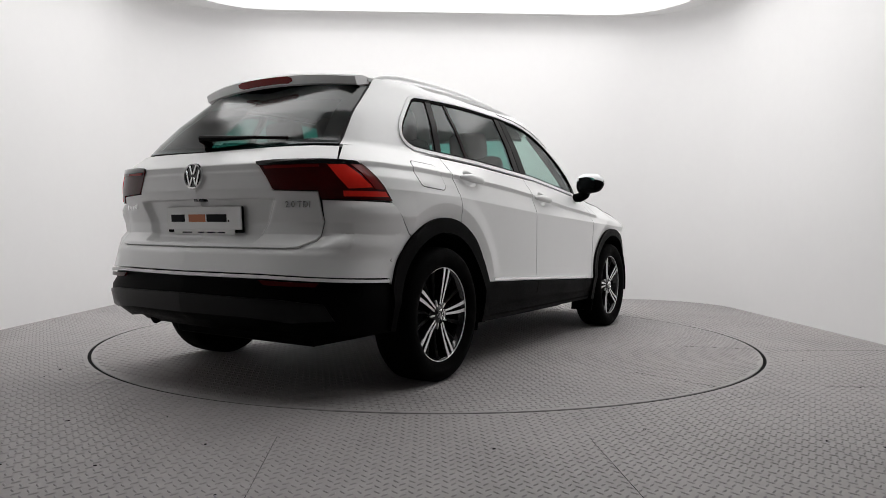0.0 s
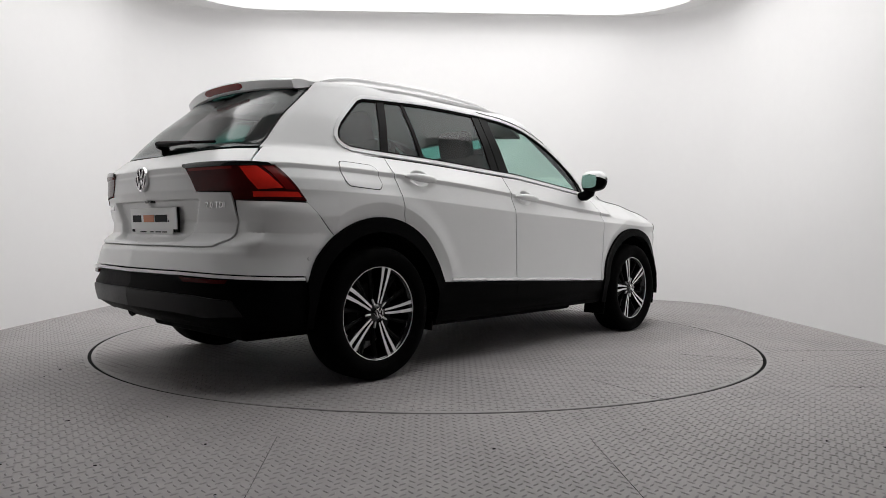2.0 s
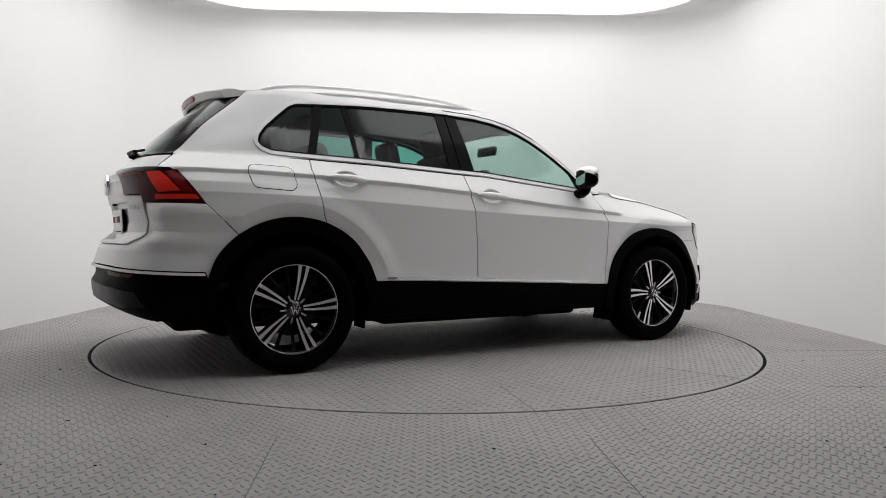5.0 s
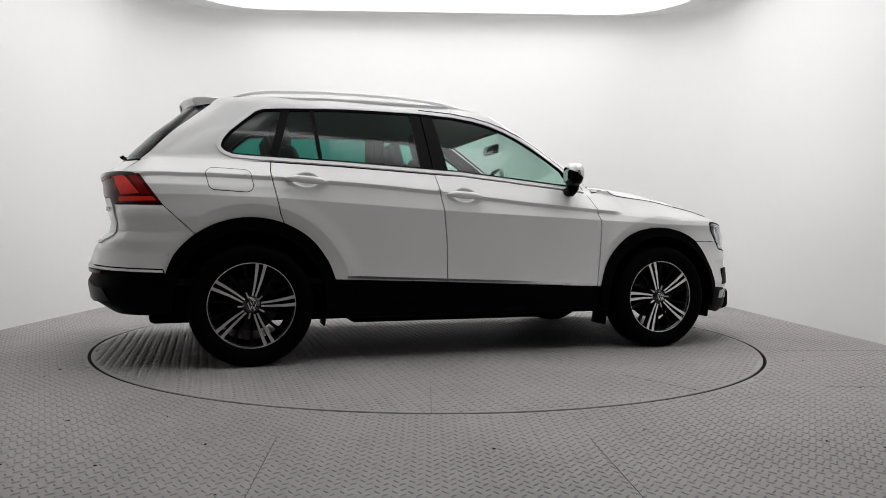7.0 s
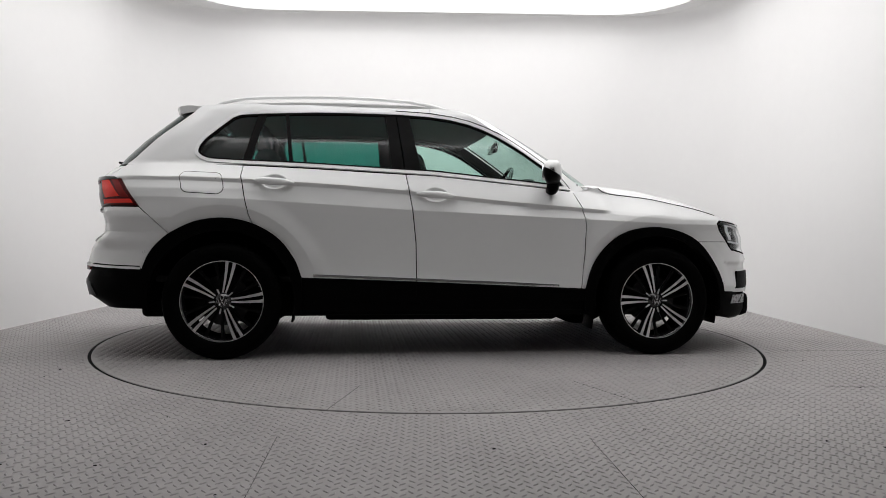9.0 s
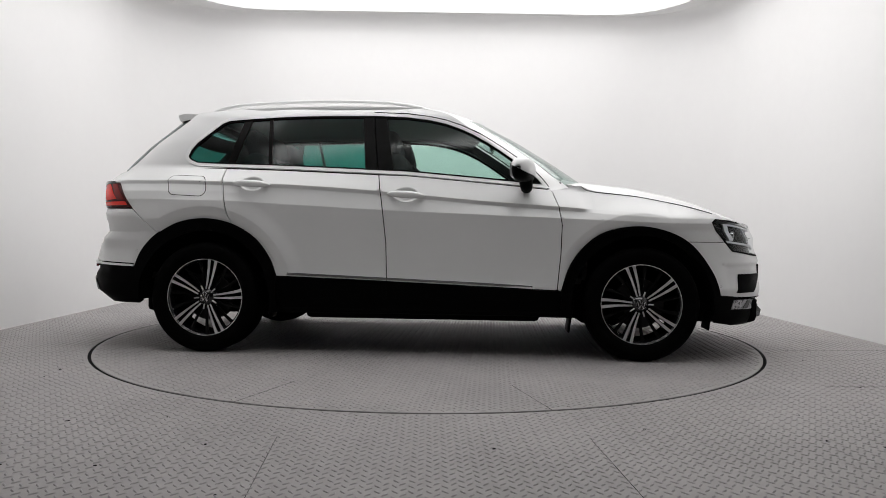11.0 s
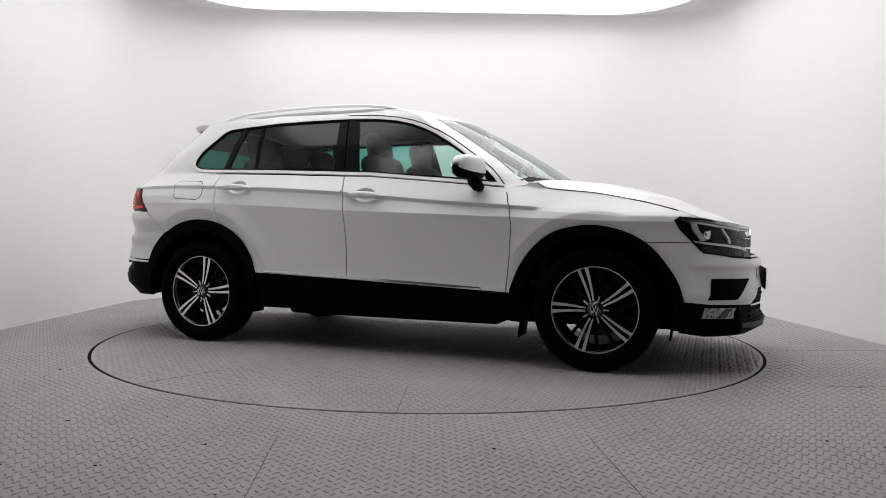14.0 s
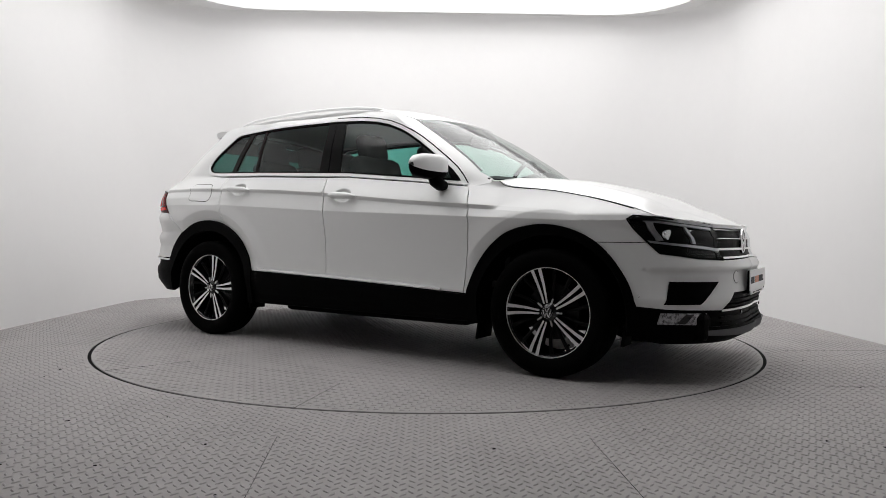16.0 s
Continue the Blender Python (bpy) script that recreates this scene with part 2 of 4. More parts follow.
def tread(name, inside, parent, step=(0.050, 0.045), length=0.034, width=0.0080, high=0.0031):
    """Raised lens-shaped marks in two crossing directions on the plates that inside() names."""
    nx, ny = int(7.0 / step[0]), int(7.0 / step[1])
    i, j, k = np.meshgrid(np.arange(-nx // 2, nx // 2), np.arange(-ny // 2, ny // 2), (0, 1), indexing="ij")
    x, y, k = ((i + 0.5 * k) * step[0]).ravel(), ((j + 0.5 * k) * step[1]).ravel(), k.ravel()
    keep = inside(x, y)
    x, y, k = x[keep], y[keep], k[keep]
    ang = np.where(k == 0, radians(-50), radians(50))
    foot = ((-1, 0), (-0.45, -0.9), (0.45, -0.9), (1, 0), (0.45, 0.9), (-0.45, 0.9))
    shape = [(a, b, 0) for a, b in foot] + [(a * 0.72, b * 0.5, 1) for a, b in foot]
    rs = np.random.RandomState(7)
    ang = ang + rs.uniform(-0.10, 0.10, len(x))
    d = np.stack([np.cos(ang), np.sin(ang)], 1)
    w = np.stack([-d[:, 1], d[:, 0]], 1)
    c = np.stack([x, y], 1) + rs.uniform(-0.0022, 0.0022, (len(x), 2))
    v = np.zeros((len(x), 12, 3))
    for q, (s, t, h) in enumerate(shape):
        v[:, q, :2] = c + d * (s * length / 2) + w * (t * width / 2)
        v[:, q, 2] = h * high + 0.0001
    tri = np.array([t for a in range(6) for b in ((a + 1) % 6,) for t in ((a, b, 6 + b), (a, 6 + b, 6 + a))] + [(6, 7, 8), (6, 8, 9), (6, 9, 10), (6, 10, 11)])
    f = (np.arange(len(x))[:, None, None] * 12 + tri[None]).reshape(-1, 3)
    me = bpy.data.meshes.new(name)
    me.vertices.add(len(x) * 12)
    me.vertices.foreach_set("co", v.ravel())
    me.loops.add(len(f) * 3)
    me.loops.foreach_set("vertex_index", f.ravel().astype(np.int32))
    me.polygons.add(len(f))
    me.polygons.foreach_set("loop_start", np.arange(0, len(f) * 3, 3, dtype=np.int32))
    me.update(calc_edges=True)
    me.validate()
    me.materials.append(STEEL)
    ob = new(name, me)
    ob.parent = parent
    return tagged(ob, "raised lens marks of the tread plate", kind="stuff")


tread("tread_relief", lambda x, y: (np.hypot(x, y) > DISC + 0.03) & (np.abs(x) < HX - 0.02) & (y < BACK - 0.05) & (y > -3.45), floor)
tread("tread_relief", lambda x, y: (np.hypot(x, y) < DISC - 0.03), turntable)

# ---------- the car's shell ----------
car = new("car")
tagged(car, "white compact suv with black cladding standing on the turntable", "car")


def C1(x):
    return np.interp(x, (-2.2, -1.96, -1.55, -1.2, -0.66, -0.26, 0.37, 1.0, 1.5), (1.085, 1.082, 1.073, 1.064, 1.039, 1.012, 0.956, 0.913, 0.88))


def C2(x):
    return np.interp(x, (-2.2, -1.19, -0.23, 0.83, 1.5), (0.96, 0.945, 0.895, 0.855, 0.83))


def BELT(x):
    return np.interp(x, (-2.2, -1.44, -1.237, -0.8, -0.09, 0.378, 0.789, 1.054, 1.325, 1.583, 1.766, 1.88, 2.2), (1.17, 1.168, 1.161, 1.147, 1.118, 1.078, 1.04, 1.023, 0.994, 0.943, 0.896, 0.853, 0.80))


def smooth(t):
    t = np.clip(t, 0, 1)
    return t * t * (3 - 2 * t)


def half(x, z):
    """Half the car's width at x and height z."""
    x, z = np.broadcast_arrays(np.asarray(x, float), np.asarray(z, float))
    out = np.zeros(x.shape)
    for dz in (-0.002, -0.001, 0.0, 0.001, 0.002):
        zz = z + dz
        c1, c2, b = C1(x), C2(x), BELT(x)
        fade = smooth((1.05 - x) / 0.10)
        wb = np.interp(x, (-1.2, 0.6, 1.0), (0.788, 0.785, 0.742))
        plain = lambda q: 0.884 + (wb - 0.884) * np.clip((q - c2) / (b - c2), 0, 1) + 0.012
        lo, hi = 0.853 * fade + plain(c1 - 0.022) * (1 - fade), 0.862 * fade + plain(c1) * (1 - fade)
        ks = [(0.15 + 0 * x, 0.825 + 0 * x), (0.30 + 0 * x, 0.856 + 0 * x), (0.44 + 0 * x, 0.880 + 0 * x), (c2, 0.884 + 0 * x),
              (c1 - 0.022, lo), (c1, hi), (b, wb), ((b + 1.513) / 2, (wb + 0.632) / 2 + 0.010), (1.513 + 0 * x, 0.632 + 0 * x), (1.56 + 0 * x, 0.600 + 0 * x), (1.62 + 0 * x, 0.50 + 0 * x)]
        w = ks[0][1].copy()
        for (z0, w0), (z1, w1) in zip(ks, ks[1:]):
            t = np.clip((zz - z0) / np.maximum(z1 - z0, 1e-4), 0, 1)
            w = w + (w1 - w0) * t
        u = np.clip((zz - 0.44) / (c2 - 0.44), 0, 1) ** 0.75
        out += (w - 0.034 * u * (1 - u)) / 5
    out = out - np.interp(x, (-1.9, -1.55, -1.3, -0.9), (0.06, 0.05, 0.035, 0.0)) * np.interp(z, (1.0, 1.17), (0.0, 1.0))
    for cx, cz, r0 in ((-1.34, 0.343, 0.566), (1.34, 0.338, 0.549)):
        r = np.hypot(x - cx, z - cz)
        out += (0.012 * smooth((r0 + 0.10 - r) / 0.11) - 0.023 * np.clip((r0 - r) / 0.07, 0, 1)) * (z < 1.1) * smooth((z - 0.42) / 0.22) * (smooth((x - 0.82) / 0.10) if cx > 0 else 1.0)
    return out


def XR(z):
    return np.interp(z, (0.2, 0.27, 0.37, 0.44, 0.55, 0.66, 0.70, 0.74, 0.80, 0.95, 1.06, 1.09, 1.13, 1.16, 1.32, 1.48, 1.56, 1.62), (-2.02, -2.087, -2.242, -2.255, -2.258, -2.225, -2.20, -2.145, -2.135, -2.17, -2.177, -2.14, -2.09, -2.052, -1.903, -1.719, -1.657, -1.46))


def UR(z):
    return np.interp(z, (0.2, 1.0, 1.16, 1.5, 1.62), (-1.62, -1.62, -1.50, -1.15, -1.05))


def XF(z):
    return np.interp(z, (0.17, 0.19, 0.23, 0.27, 0.36, 0.42, 0.60, 0.68, 0.75, 0.83, 0.89, 1.0), (1.9, 2.12, 2.202, 2.226, 2.208, 2.219, 2.208, 2.17, 2.165, 2.117, 2.054, 1.90))


def XG(z):
    return np.interp(z, (1.0, 1.118, 1.235, 1.384, 1.50, 1.56, 1.62), (1.21, 1.06, 0.885, 0.64, 0.41, 0.26, 0.06))


def UG(z):
    return np.interp(z, (1.0, 1.118, 1.195, 1.286, 1.384, 1.472, 1.524, 1.62), (0.80, 0.69, 0.60, 0.48, 0.35, 0.235, 0.155, -0.1))


def bez(p0, p1, p2, p3, t):
    return (1 - t) ** 3 * p0 + 3 * (1 - t) ** 2 * t * p1 + 3 * (1 - t) * t * t * p2 + t ** 3 * p3


def shell(s, z, up=False):
    """A point of the right half of the shell: s runs -2 (rear middle), -1, 1 (side), 2 (front middle)."""
    s, z = np.broadcast_arrays(np.asarray(s, float), np.asarray(z, float))
    ur, uf = UR(z), (UG(z) if up else np.full(z.shape, 1.50))
    xr, xf = XR(z), (XG(z) if up else XF(z))
    xs = ur + (uf - ur) * np.clip((s + 1) / 2, 0, 1)
    w = half(xs, z)
    x, y = xs.copy(), -w
    t = np.clip(-1 - s, 0, 1)
    g = np.clip((z - 1.0) / 0.2, 0, 1)
    rx = bez(ur, ur + (0.796 + 0.188 * g) * (xr - ur), xr + 0.039 - 0.061 * g, xr, t)
    ry = bez(-w, -w * 0.985, -w * (0.908 - 0.08 * g), 0 * w, t)
    x, y = np.where(s < -1, rx, x), np.where(s < -1, ry, y)
    t = np.clip(s - 1, 0, 1)
    k = 0.15 if up else 0.797
    fx = bez(uf, uf + k * (xf - uf), xf - 0.02 * (xf - uf) if up else xf + 0.045, xf, t)
    fy = bez(-w, -w * (0.97 if up else 0.985), -w * (0.72 if up else 0.547), 0 * w, t)
    x, y = np.where(s > 1, fx, x), np.where(s > 1, fy, y)
    return np.stack([x, y, z], -1)


def normals(s, z, up=False):
    e = 0.0015
    a = shell(s + e, z, up) - shell(s - e, z, up)
    b = shell(s, z + e, up) - shell(s, z - e, up)
    nn = np.cross(a, b)
    return nn / np.maximum(np.linalg.norm(nn, axis=-1, keepdims=True), 1e-9)


TS = np.linspace(0, 1, 400)


def s_of(mode, v, z, up=False):
    """s for a place given by x on the side ('s'), or by y at the front ('f') or the rear ('r'); 'c' takes x beyond the side's straight run."""
    if mode == "s":
        ur, uf = float(UR(z)), (float(UG(z)) if up else 1.50)
        if v < ur:
            p = shell(-1 - TS, z, up)
            return -1 - float(np.interp(-v, -p[:, 0], TS))
        if v > uf:
            p = shell(1 + TS, z, up)
            return 1 + float(np.interp(v, p[:, 0], TS))
        return -1 + 2 * (v - ur) / (uf - ur)
    sg = 1 if mode == "f" else -1
    p = shell(sg * (1 + TS), z, up)
    return sg * (1 + float(np.interp(v, p[:, 1], TS)))


from mathutils.geometry import delaunay_2d_cdt


def panel(name, poly, mat, parent, up=False, off=0.0, thick=0.012, grid=0.035, mirror=True, full=False, label="", relief=None, close=False, extra=()):
    """A body panel cut from the shell along a line of (mode, value, z), with a turned-in edge. full: the right half and its mirror image in one piece.
    Returns the right and the left panel, or the one piece."""
    line = []
    for a, b in zip(poly, poly[1:] + poly[:1]):
        for t in np.linspace(0, 1, 9)[:-1] if a[0] == b[0] else (0.0,):
            v, z = a[1] + (b[1] - a[1]) * t if a[0] == b[0] else a[1], a[2] + (b[2] - a[2]) * t
            line.append((s_of(a[0], v, z, up), z))
        if a[0] != b[0]:
            sa, sb = s_of(*a, up), s_of(*b, up)
            for t in np.linspace(0, 1, 9)[1:-1]:
                line.append((sa + (sb - sa) * t, a[2] + (b[2] - a[2]) * t))
    K = 1.3
    P = [(s * K, z) for s, z in line]
    P = [q for i, q in enumerate(P) if math.dist(q, P[i - 1]) > 1e-4]
    arr = np.array(P)
    lo, hi = arr.min(0), arr.max(0)
    gx, gz = np.meshgrid(np.arange(lo[0], hi[0], grid), np.arange(lo[1], hi[1], grid))
    pts = np.stack([gx.ravel(), gz.ravel()], 1)
    if hi[1] > 0.8 and lo[0] < 1.3 and hi[0] > -1.3 and not up:
        ss = np.arange(lo[0], hi[0], grid) / K
        for crease in (C1, C2):
            xs = -1.62 + (1.5 + 1.62) * (ss + 1) / 2
            for d in (-0.030, -0.0245, -0.0195, -0.011, -0.0026, 0.0026, 0.010):
                pts = np.concatenate([pts, np.stack([ss * K, crease(xs) + d], 1)])
    if len(extra):
        pts = np.concatenate([pts, [(s_of(m, v, z, up) * K, z) for m, v, z in extra]])
    inside = np.zeros(len(pts), bool)
    near = np.full(len(pts), 9.0)
    for i in range(len(P)):
        (x0, y0), (x1, y1) = P[i - 1], P[i]
        cross = ((y0 > pts[:, 1]) != (y1 > pts[:, 1])) & (pts[:, 0] < (x1 - x0) * (pts[:, 1] - y0) / ((y1 - y0) or 1e-9) + x0)
        inside ^= cross
        d = np.array((x1 - x0, y1 - y0))
        t = np.clip(((pts - P[i - 1]) @ d) / max(d @ d, 1e-12), 0, 1)
        near = np.minimum(near, np.linalg.norm(pts - P[i - 1] - t[:, None] * d, axis=1))
    pts = pts[inside & (near > grid * 0.25)]
    co = [Vector(q) for q in P] + [Vector(q) for q in pts]
    vo, eo, fo, *_ = delaunay_2d_cdt(co, [], [list(range(len(P)))], 1, 1e-6)
    uv = np.array([(v.x / K, v.y) for v in vo])
    pos, nor = shell(uv[:, 0], uv[:, 1], up), normals(uv[:, 0], uv[:, 1], up)
    d = np.full(len(uv), off)
    if relief:
        d = d + relief(pos)
        e = 0.004
        for ax in (0, 1, 2):
            q = pos.copy()
            q[:, ax] += e
            g = (relief(q) - relief(pos)) / e
            nor[:, ax] -= g
        nor /= np.linalg.norm(nor, axis=1, keepdims=True)
    pos = pos + nor * d[:, None] if relief is None else pos + normals(uv[:, 0], uv[:, 1], up) * d[:, None]
    tris = [tuple(f) for f in fo]
    a, b, c = (pos[[t[i] for t in tris]] for i in range(3))
    fn = np.cross(b - a, c - a)
    mean = nor[[t[0] for t in tris]]
    if (fn * mean).sum() < 0:
        tris = [t[::-1] for t in tris]
    count = {}
    for t in tris:
        for i in range(3):
            count[(t[i], t[(i + 1) % 3])] = 1
    edge = [(i, j) for (i, j) in count if (j, i) not in count]

    def make(flip):
        fx = np.array((1, -1, 1)) if flip else np.array((1, 1, 1))
        p, q = pos * fx, nor * fx
        verts = [tuple(v) for v in p]
        faces = [t[::-1] if flip else t for t in tris]
        loopn = [tuple(q[i]) for t in faces for i in t]
        made = {}
        if thick > 0:
            for i, j in edge:
                if full and abs(p[i][1]) < 1e-4 and abs(p[j][1]) < 1e-4:
                    continue
                for k in (i, j):
                    if k not in made:
                        made[k] = (len(verts), len(verts) + 1)
                        verts.append(tuple(p[k]))
                        verts.append(tuple(p[k] - q[k] * thick))
                f = (made[j][0], made[i][0], made[i][1], made[j][1])
                f = f[::-1] if flip else f
                A, B, Cc = (np.array(verts[f[i]]) for i in range(3))
                nn = np.cross(B - A, Cc - A)
                nn = nn / max(np.linalg.norm(nn), 1e-9)
                faces.append(f)
                loopn += [tuple(nn)] * 4
        return verts, faces, loopn

    def build(v, f, ln):
        me = bpy.data.meshes.new(name)
        me.from_pydata(v, [], f)
        me.update()
        me.polygons.foreach_set("use_smooth", [True] * len(me.polygons))
        me.normals_split_custom_set(ln)
        me.materials.append(mat)
        ob = new(name, me)
        ob.parent = parent
        if label:
            tagged(ob, label)
        return ob

    if full:
        v, f, ln = make(False)
        v2, f2, l2 = make(True)
        k = len(v)
        return build(v + v2, f + [tuple(i + k for i in t) for t in f2], ln + l2)
    out = [build(*make(False))]
    if mirror:
        out.append(build(*make(True)))
    return out


def arc(cx, cz, r, a0, a1, n=14):
    return [("s", cx + r * math.cos(radians(a)), cz + r * math.sin(radians(a))) for a in np.linspace(a0, a1, n)]


def S(*pts):
    return [("s", x, z) for x, z in pts]


# lines of the sill, arches and belt
RW, FW = (-1.34, 0.343), (1.34, 0.338)


def spline(pts, n=44):
    """A smooth line through points, at even steps along it."""
    p = np.array(pts, float)
    q = np.concatenate([[2 * p[0] - p[1]], p, [2 * p[-1] - p[-2]]])
    out = []
    for i in range(1, len(q) - 2):
        for t in np.linspace(0, 1, 12, endpoint=False):
            out.append(0.5 * (2 * q[i] + (q[i + 1] - q[i - 1]) * t + (2 * q[i - 1] - 5 * q[i] + 4 * q[i + 1] - q[i + 2]) * t * t + (3 * q[i] - q[i - 1] - 3 * q[i + 1] + q[i + 2]) * t ** 3))
    out = np.array(out + [p[-1]])
    d = np.concatenate([[0], np.cumsum(np.linalg.norm(np.diff(out, axis=0), axis=1))])
    e = np.linspace(0, d[-1], n)
    return [(float(np.interp(t, d, out[:, 0])), float(np.interp(t, d, out[:, 1]))) for t in e]


R_LINE = spline([(-1.790, 0.522), (-1.738, 0.640), (-1.629, 0.748), (-1.488, 0.815), (-1.33, 0.836), (-1.170, 0.806), (-1.023, 0.722), (-0.925, 0.598), (-0.879, 0.486)])
F_LINE = spline([(0.861, 0.421), (0.909, 0.567), (0.997, 0.691), (1.126, 0.78), (1.32, 0.812), (1.500, 0.777), (1.640, 0.690), (1.755, 0.534), (1.803, 0.404)])


def split(line, axis, v, first=True):
    """The parts of a line before and after it crosses v on that axis, both with the crossing point."""
    for i in range(len(line) - 1):
        a, b = line[i], line[i + 1]
        if (a[axis] - v) * (b[axis] - v) <= 0 and (first or a[0] > 1.3):
            t = (v - a[axis]) / ((b[axis] - a[axis]) or 1e-9)
            c = (a[0] + (b[0] - a[0]) * t, a[1] + (b[1] - a[1]) * t)
            return line[:i + 1] + [c], [c] + line[i + 1:]


R_BUMP, rest = split(R_LINE, 0, -1.642)
R_ARCH, R_ARCH2 = split(split(R_LINE, 0, -1.638)[1], 0, -1.171)
R_ARCH2 = split(R_LINE, 0, -1.165)[1]
F_ARCH = split(F_LINE, 1, 0.722, False)[0]
F_ARCH2 = split(F_LINE, 1, 0.718, False)[1]


def ribbon(name, path, width, mat, parent, up=False, off=0.008, thick=0.010, label="", shift=0.0, grid=0.03):
    """A narrow trim strip along a line of (x, z) on the shell's side, laid to the left of its direction."""
    p = np.array(path, float)
    d = np.gradient(p, axis=0)
    d /= np.linalg.norm(d, axis=1, keepdims=True)
    nrm = np.stack([-d[:, 1], d[:, 0]], 1)
    a, b = p + nrm * shift, p + nrm * (shift + width)
    return panel(name, S(*a.tolist()) + S(*b[::-1].tolist()), mat, parent, up=up, off=off, thick=thick, label=label, grid=grid)


# ---------- body panels ----------
def dimple(cx, cz, depth=0.015, rx=0.078, rz=0.046):
    return lambda p: -depth * smooth(1.6 * (1 - ((p[:, 0] - cx) / rx) ** 2 - ((p[:, 2] - cz) / rz) ** 2))


def flare(*more):
    """The raised band round each wheel opening, with a crease along its outer edge."""
    def f(p):
        d = sum(m(p) for m in more) + 0.0
        for (cx, cz), r in ((RW, 0.566), (FW, 0.549)):
            d = d + 0.003 * np.clip((r - np.hypot(p[:, 0] - cx, p[:, 2] - cz)) / 0.070, 0, 1)
        return d
    return f


RINGS = [("s", c[0] + (r + d) * math.cos(a), c[1] + (r + d) * math.sin(a)) for c, r in ((RW, 0.566), (FW, 0.549)) for d in (0.012, 0.0032, -0.0032, -0.012) for a in np.linspace(0.25, math.pi - 0.25, 110)]


def pocket_points(cx, cz, rx=0.078, rz=0.046):
    return [("s", cx + rx * k * math.cos(a), cz + rz * k * math.sin(a)) for k in (0.3, 0.6, 0.72, 0.84, 0.94, 1.0, 1.06) for a in np.linspace(0, 2 * math.pi, 44, endpoint=False)]


HANDLES = {"rear": (-1.045, 1.052), "front": (-0.082, 0.990)}
rear_door = panel("rear_door", S((-1.233, 1.150), (-0.8, 1.135), (-0.2630, 1.113), (-0.2270, 0.902), (-0.2040, 0.698), (-0.1980, 0.464), *R_ARCH2[::-1], (-1.186, 0.855), (-1.216, 0.987), (-1.238, 1.091)), WHITE, car, relief=flare(dimple(-1.045, 1.056)), grid=0.018, extra=RINGS + pocket_points(-1.045, 1.056))
front_door = panel("front_door", S((-0.2565, 1.113), (-0.09, 1.109), (0.378, 1.068), (0.800, 1.028), (0.810, 1.007), (0.843, 0.918), (0.861, 0.813), (0.855, 0.637), (0.836, 0.423), (-0.1915, 0.463), (-0.1975, 0.698), (-0.2205, 0.902)), WHITE, car, relief=flare(dimple(-0.082, 0.994)), grid=0.02, extra=RINGS + pocket_points(-0.082, 0.994))
fender = panel("front_fender", S((0.806, 1.026), (0.985, 1.06), (1.054, 1.023), (1.325, 0.994), (1.583, 0.943), (1.766, 0.893), (1.87, 0.855), (1.772, 0.852), (1.752, 0.832), (1.785, 0.79), (1.851, 0.722), *F_ARCH[::-1], (0.842, 0.423), (0.861, 0.637), (0.867, 0.813), (0.849, 0.918), (0.816, 1.007)), WHITE, car, grid=0.016, relief=flare(), extra=RINGS)
quarter = panel("rear_quarter_panel", S((-1.239, 1.15), (-1.244, 1.091), (-1.222, 0.987), (-1.192, 0.855), *R_ARCH[::-1], (-1.80, 0.893)) + [("s", -1.925, 1.062), ("r", -0.7435, 1.062), ("r", -0.682, 1.15), ("s", -1.6, 1.16)], WHITE, car, grid=0.016, relief=flare(), extra=RINGS)


def plate_recess(p):
    h = np.interp(p[:, 2], (0.70, 0.90), (0.375, 0.475))
    d = -0.030 * smooth((h - np.abs(p[:, 1])) / 0.040) * smooth((0.909 - p[:, 2]) / 0.012) * smooth((p[:, 2] - 0.700) / 0.014)
    return d + 0.004 * smooth((1.035 - p[:, 2]) / 0.012)


gate = panel("tailgate", [("r", 0.0, 1.133), ("r", -0.679, 1.142), ("r", -0.739, 1.062), ("r", -0.40, 1.057), ("r", -0.462, 0.937), ("r", -0.672, 0.930), ("r", -0.6825, 0.80), ("r", -0.6665, 0.720), ("r", -0.609, 0.688), ("r", -0.55, 0.6845), ("r", 0.0, 0.6835)], WHITE, car, full=True, relief=plate_recess, grid=0.009)


def shelf(p):
    """The recessed ledge under the tailgate and the sharp upright edge at the bumper's corner."""
    d = -0.005 * smooth((p[:, 2] - 0.665) / 0.02) * smooth((-2.02 - p[:, 0]) / 0.05)
    edge = np.minimum(np.clip((np.abs(p[:, 1]) - 0.69) / 0.10, 0, 1), np.clip(1 - (p[:, 0] + 1.986) / 0.30, 0, 1))
    return d + 0.024 * edge * smooth((p[:, 2] - 0.64) / 0.07) * smooth((0.912 - p[:, 2]) / 0.05)


CORNER_EDGE = [("s", -1.986 + d, z) for d in (-0.016, -0.004, 0.0, 0.004, 0.016) for z in np.linspace(0.645, 0.888, 30)]


rbump = panel("rear_bumper", [("r", 0, 0.681), ("r", -0.55, 0.682), ("r", -0.612, 0.686), ("r", -0.670, 0.718), ("r", -0.686, 0.80), ("r", -0.686, 0.894), ("s", -1.802, 0.889), *S(*R_BUMP[::-1]), ("s", -1.80, 0.551), ("r", -0.44, 0.574), ("r", 0, 0.574)], WHITE, car, full=True, relief=flare(shelf), grid=0.018, extra=RINGS + CORNER_EDGE)


def bumper_lines(p):
    return -0.012 * smooth((0.592 - p[:, 2]) / 0.012) * smooth((p[:, 2] - 0.42) / 0.12) * smooth((p[:, 0] - 1.80) / 0.08)


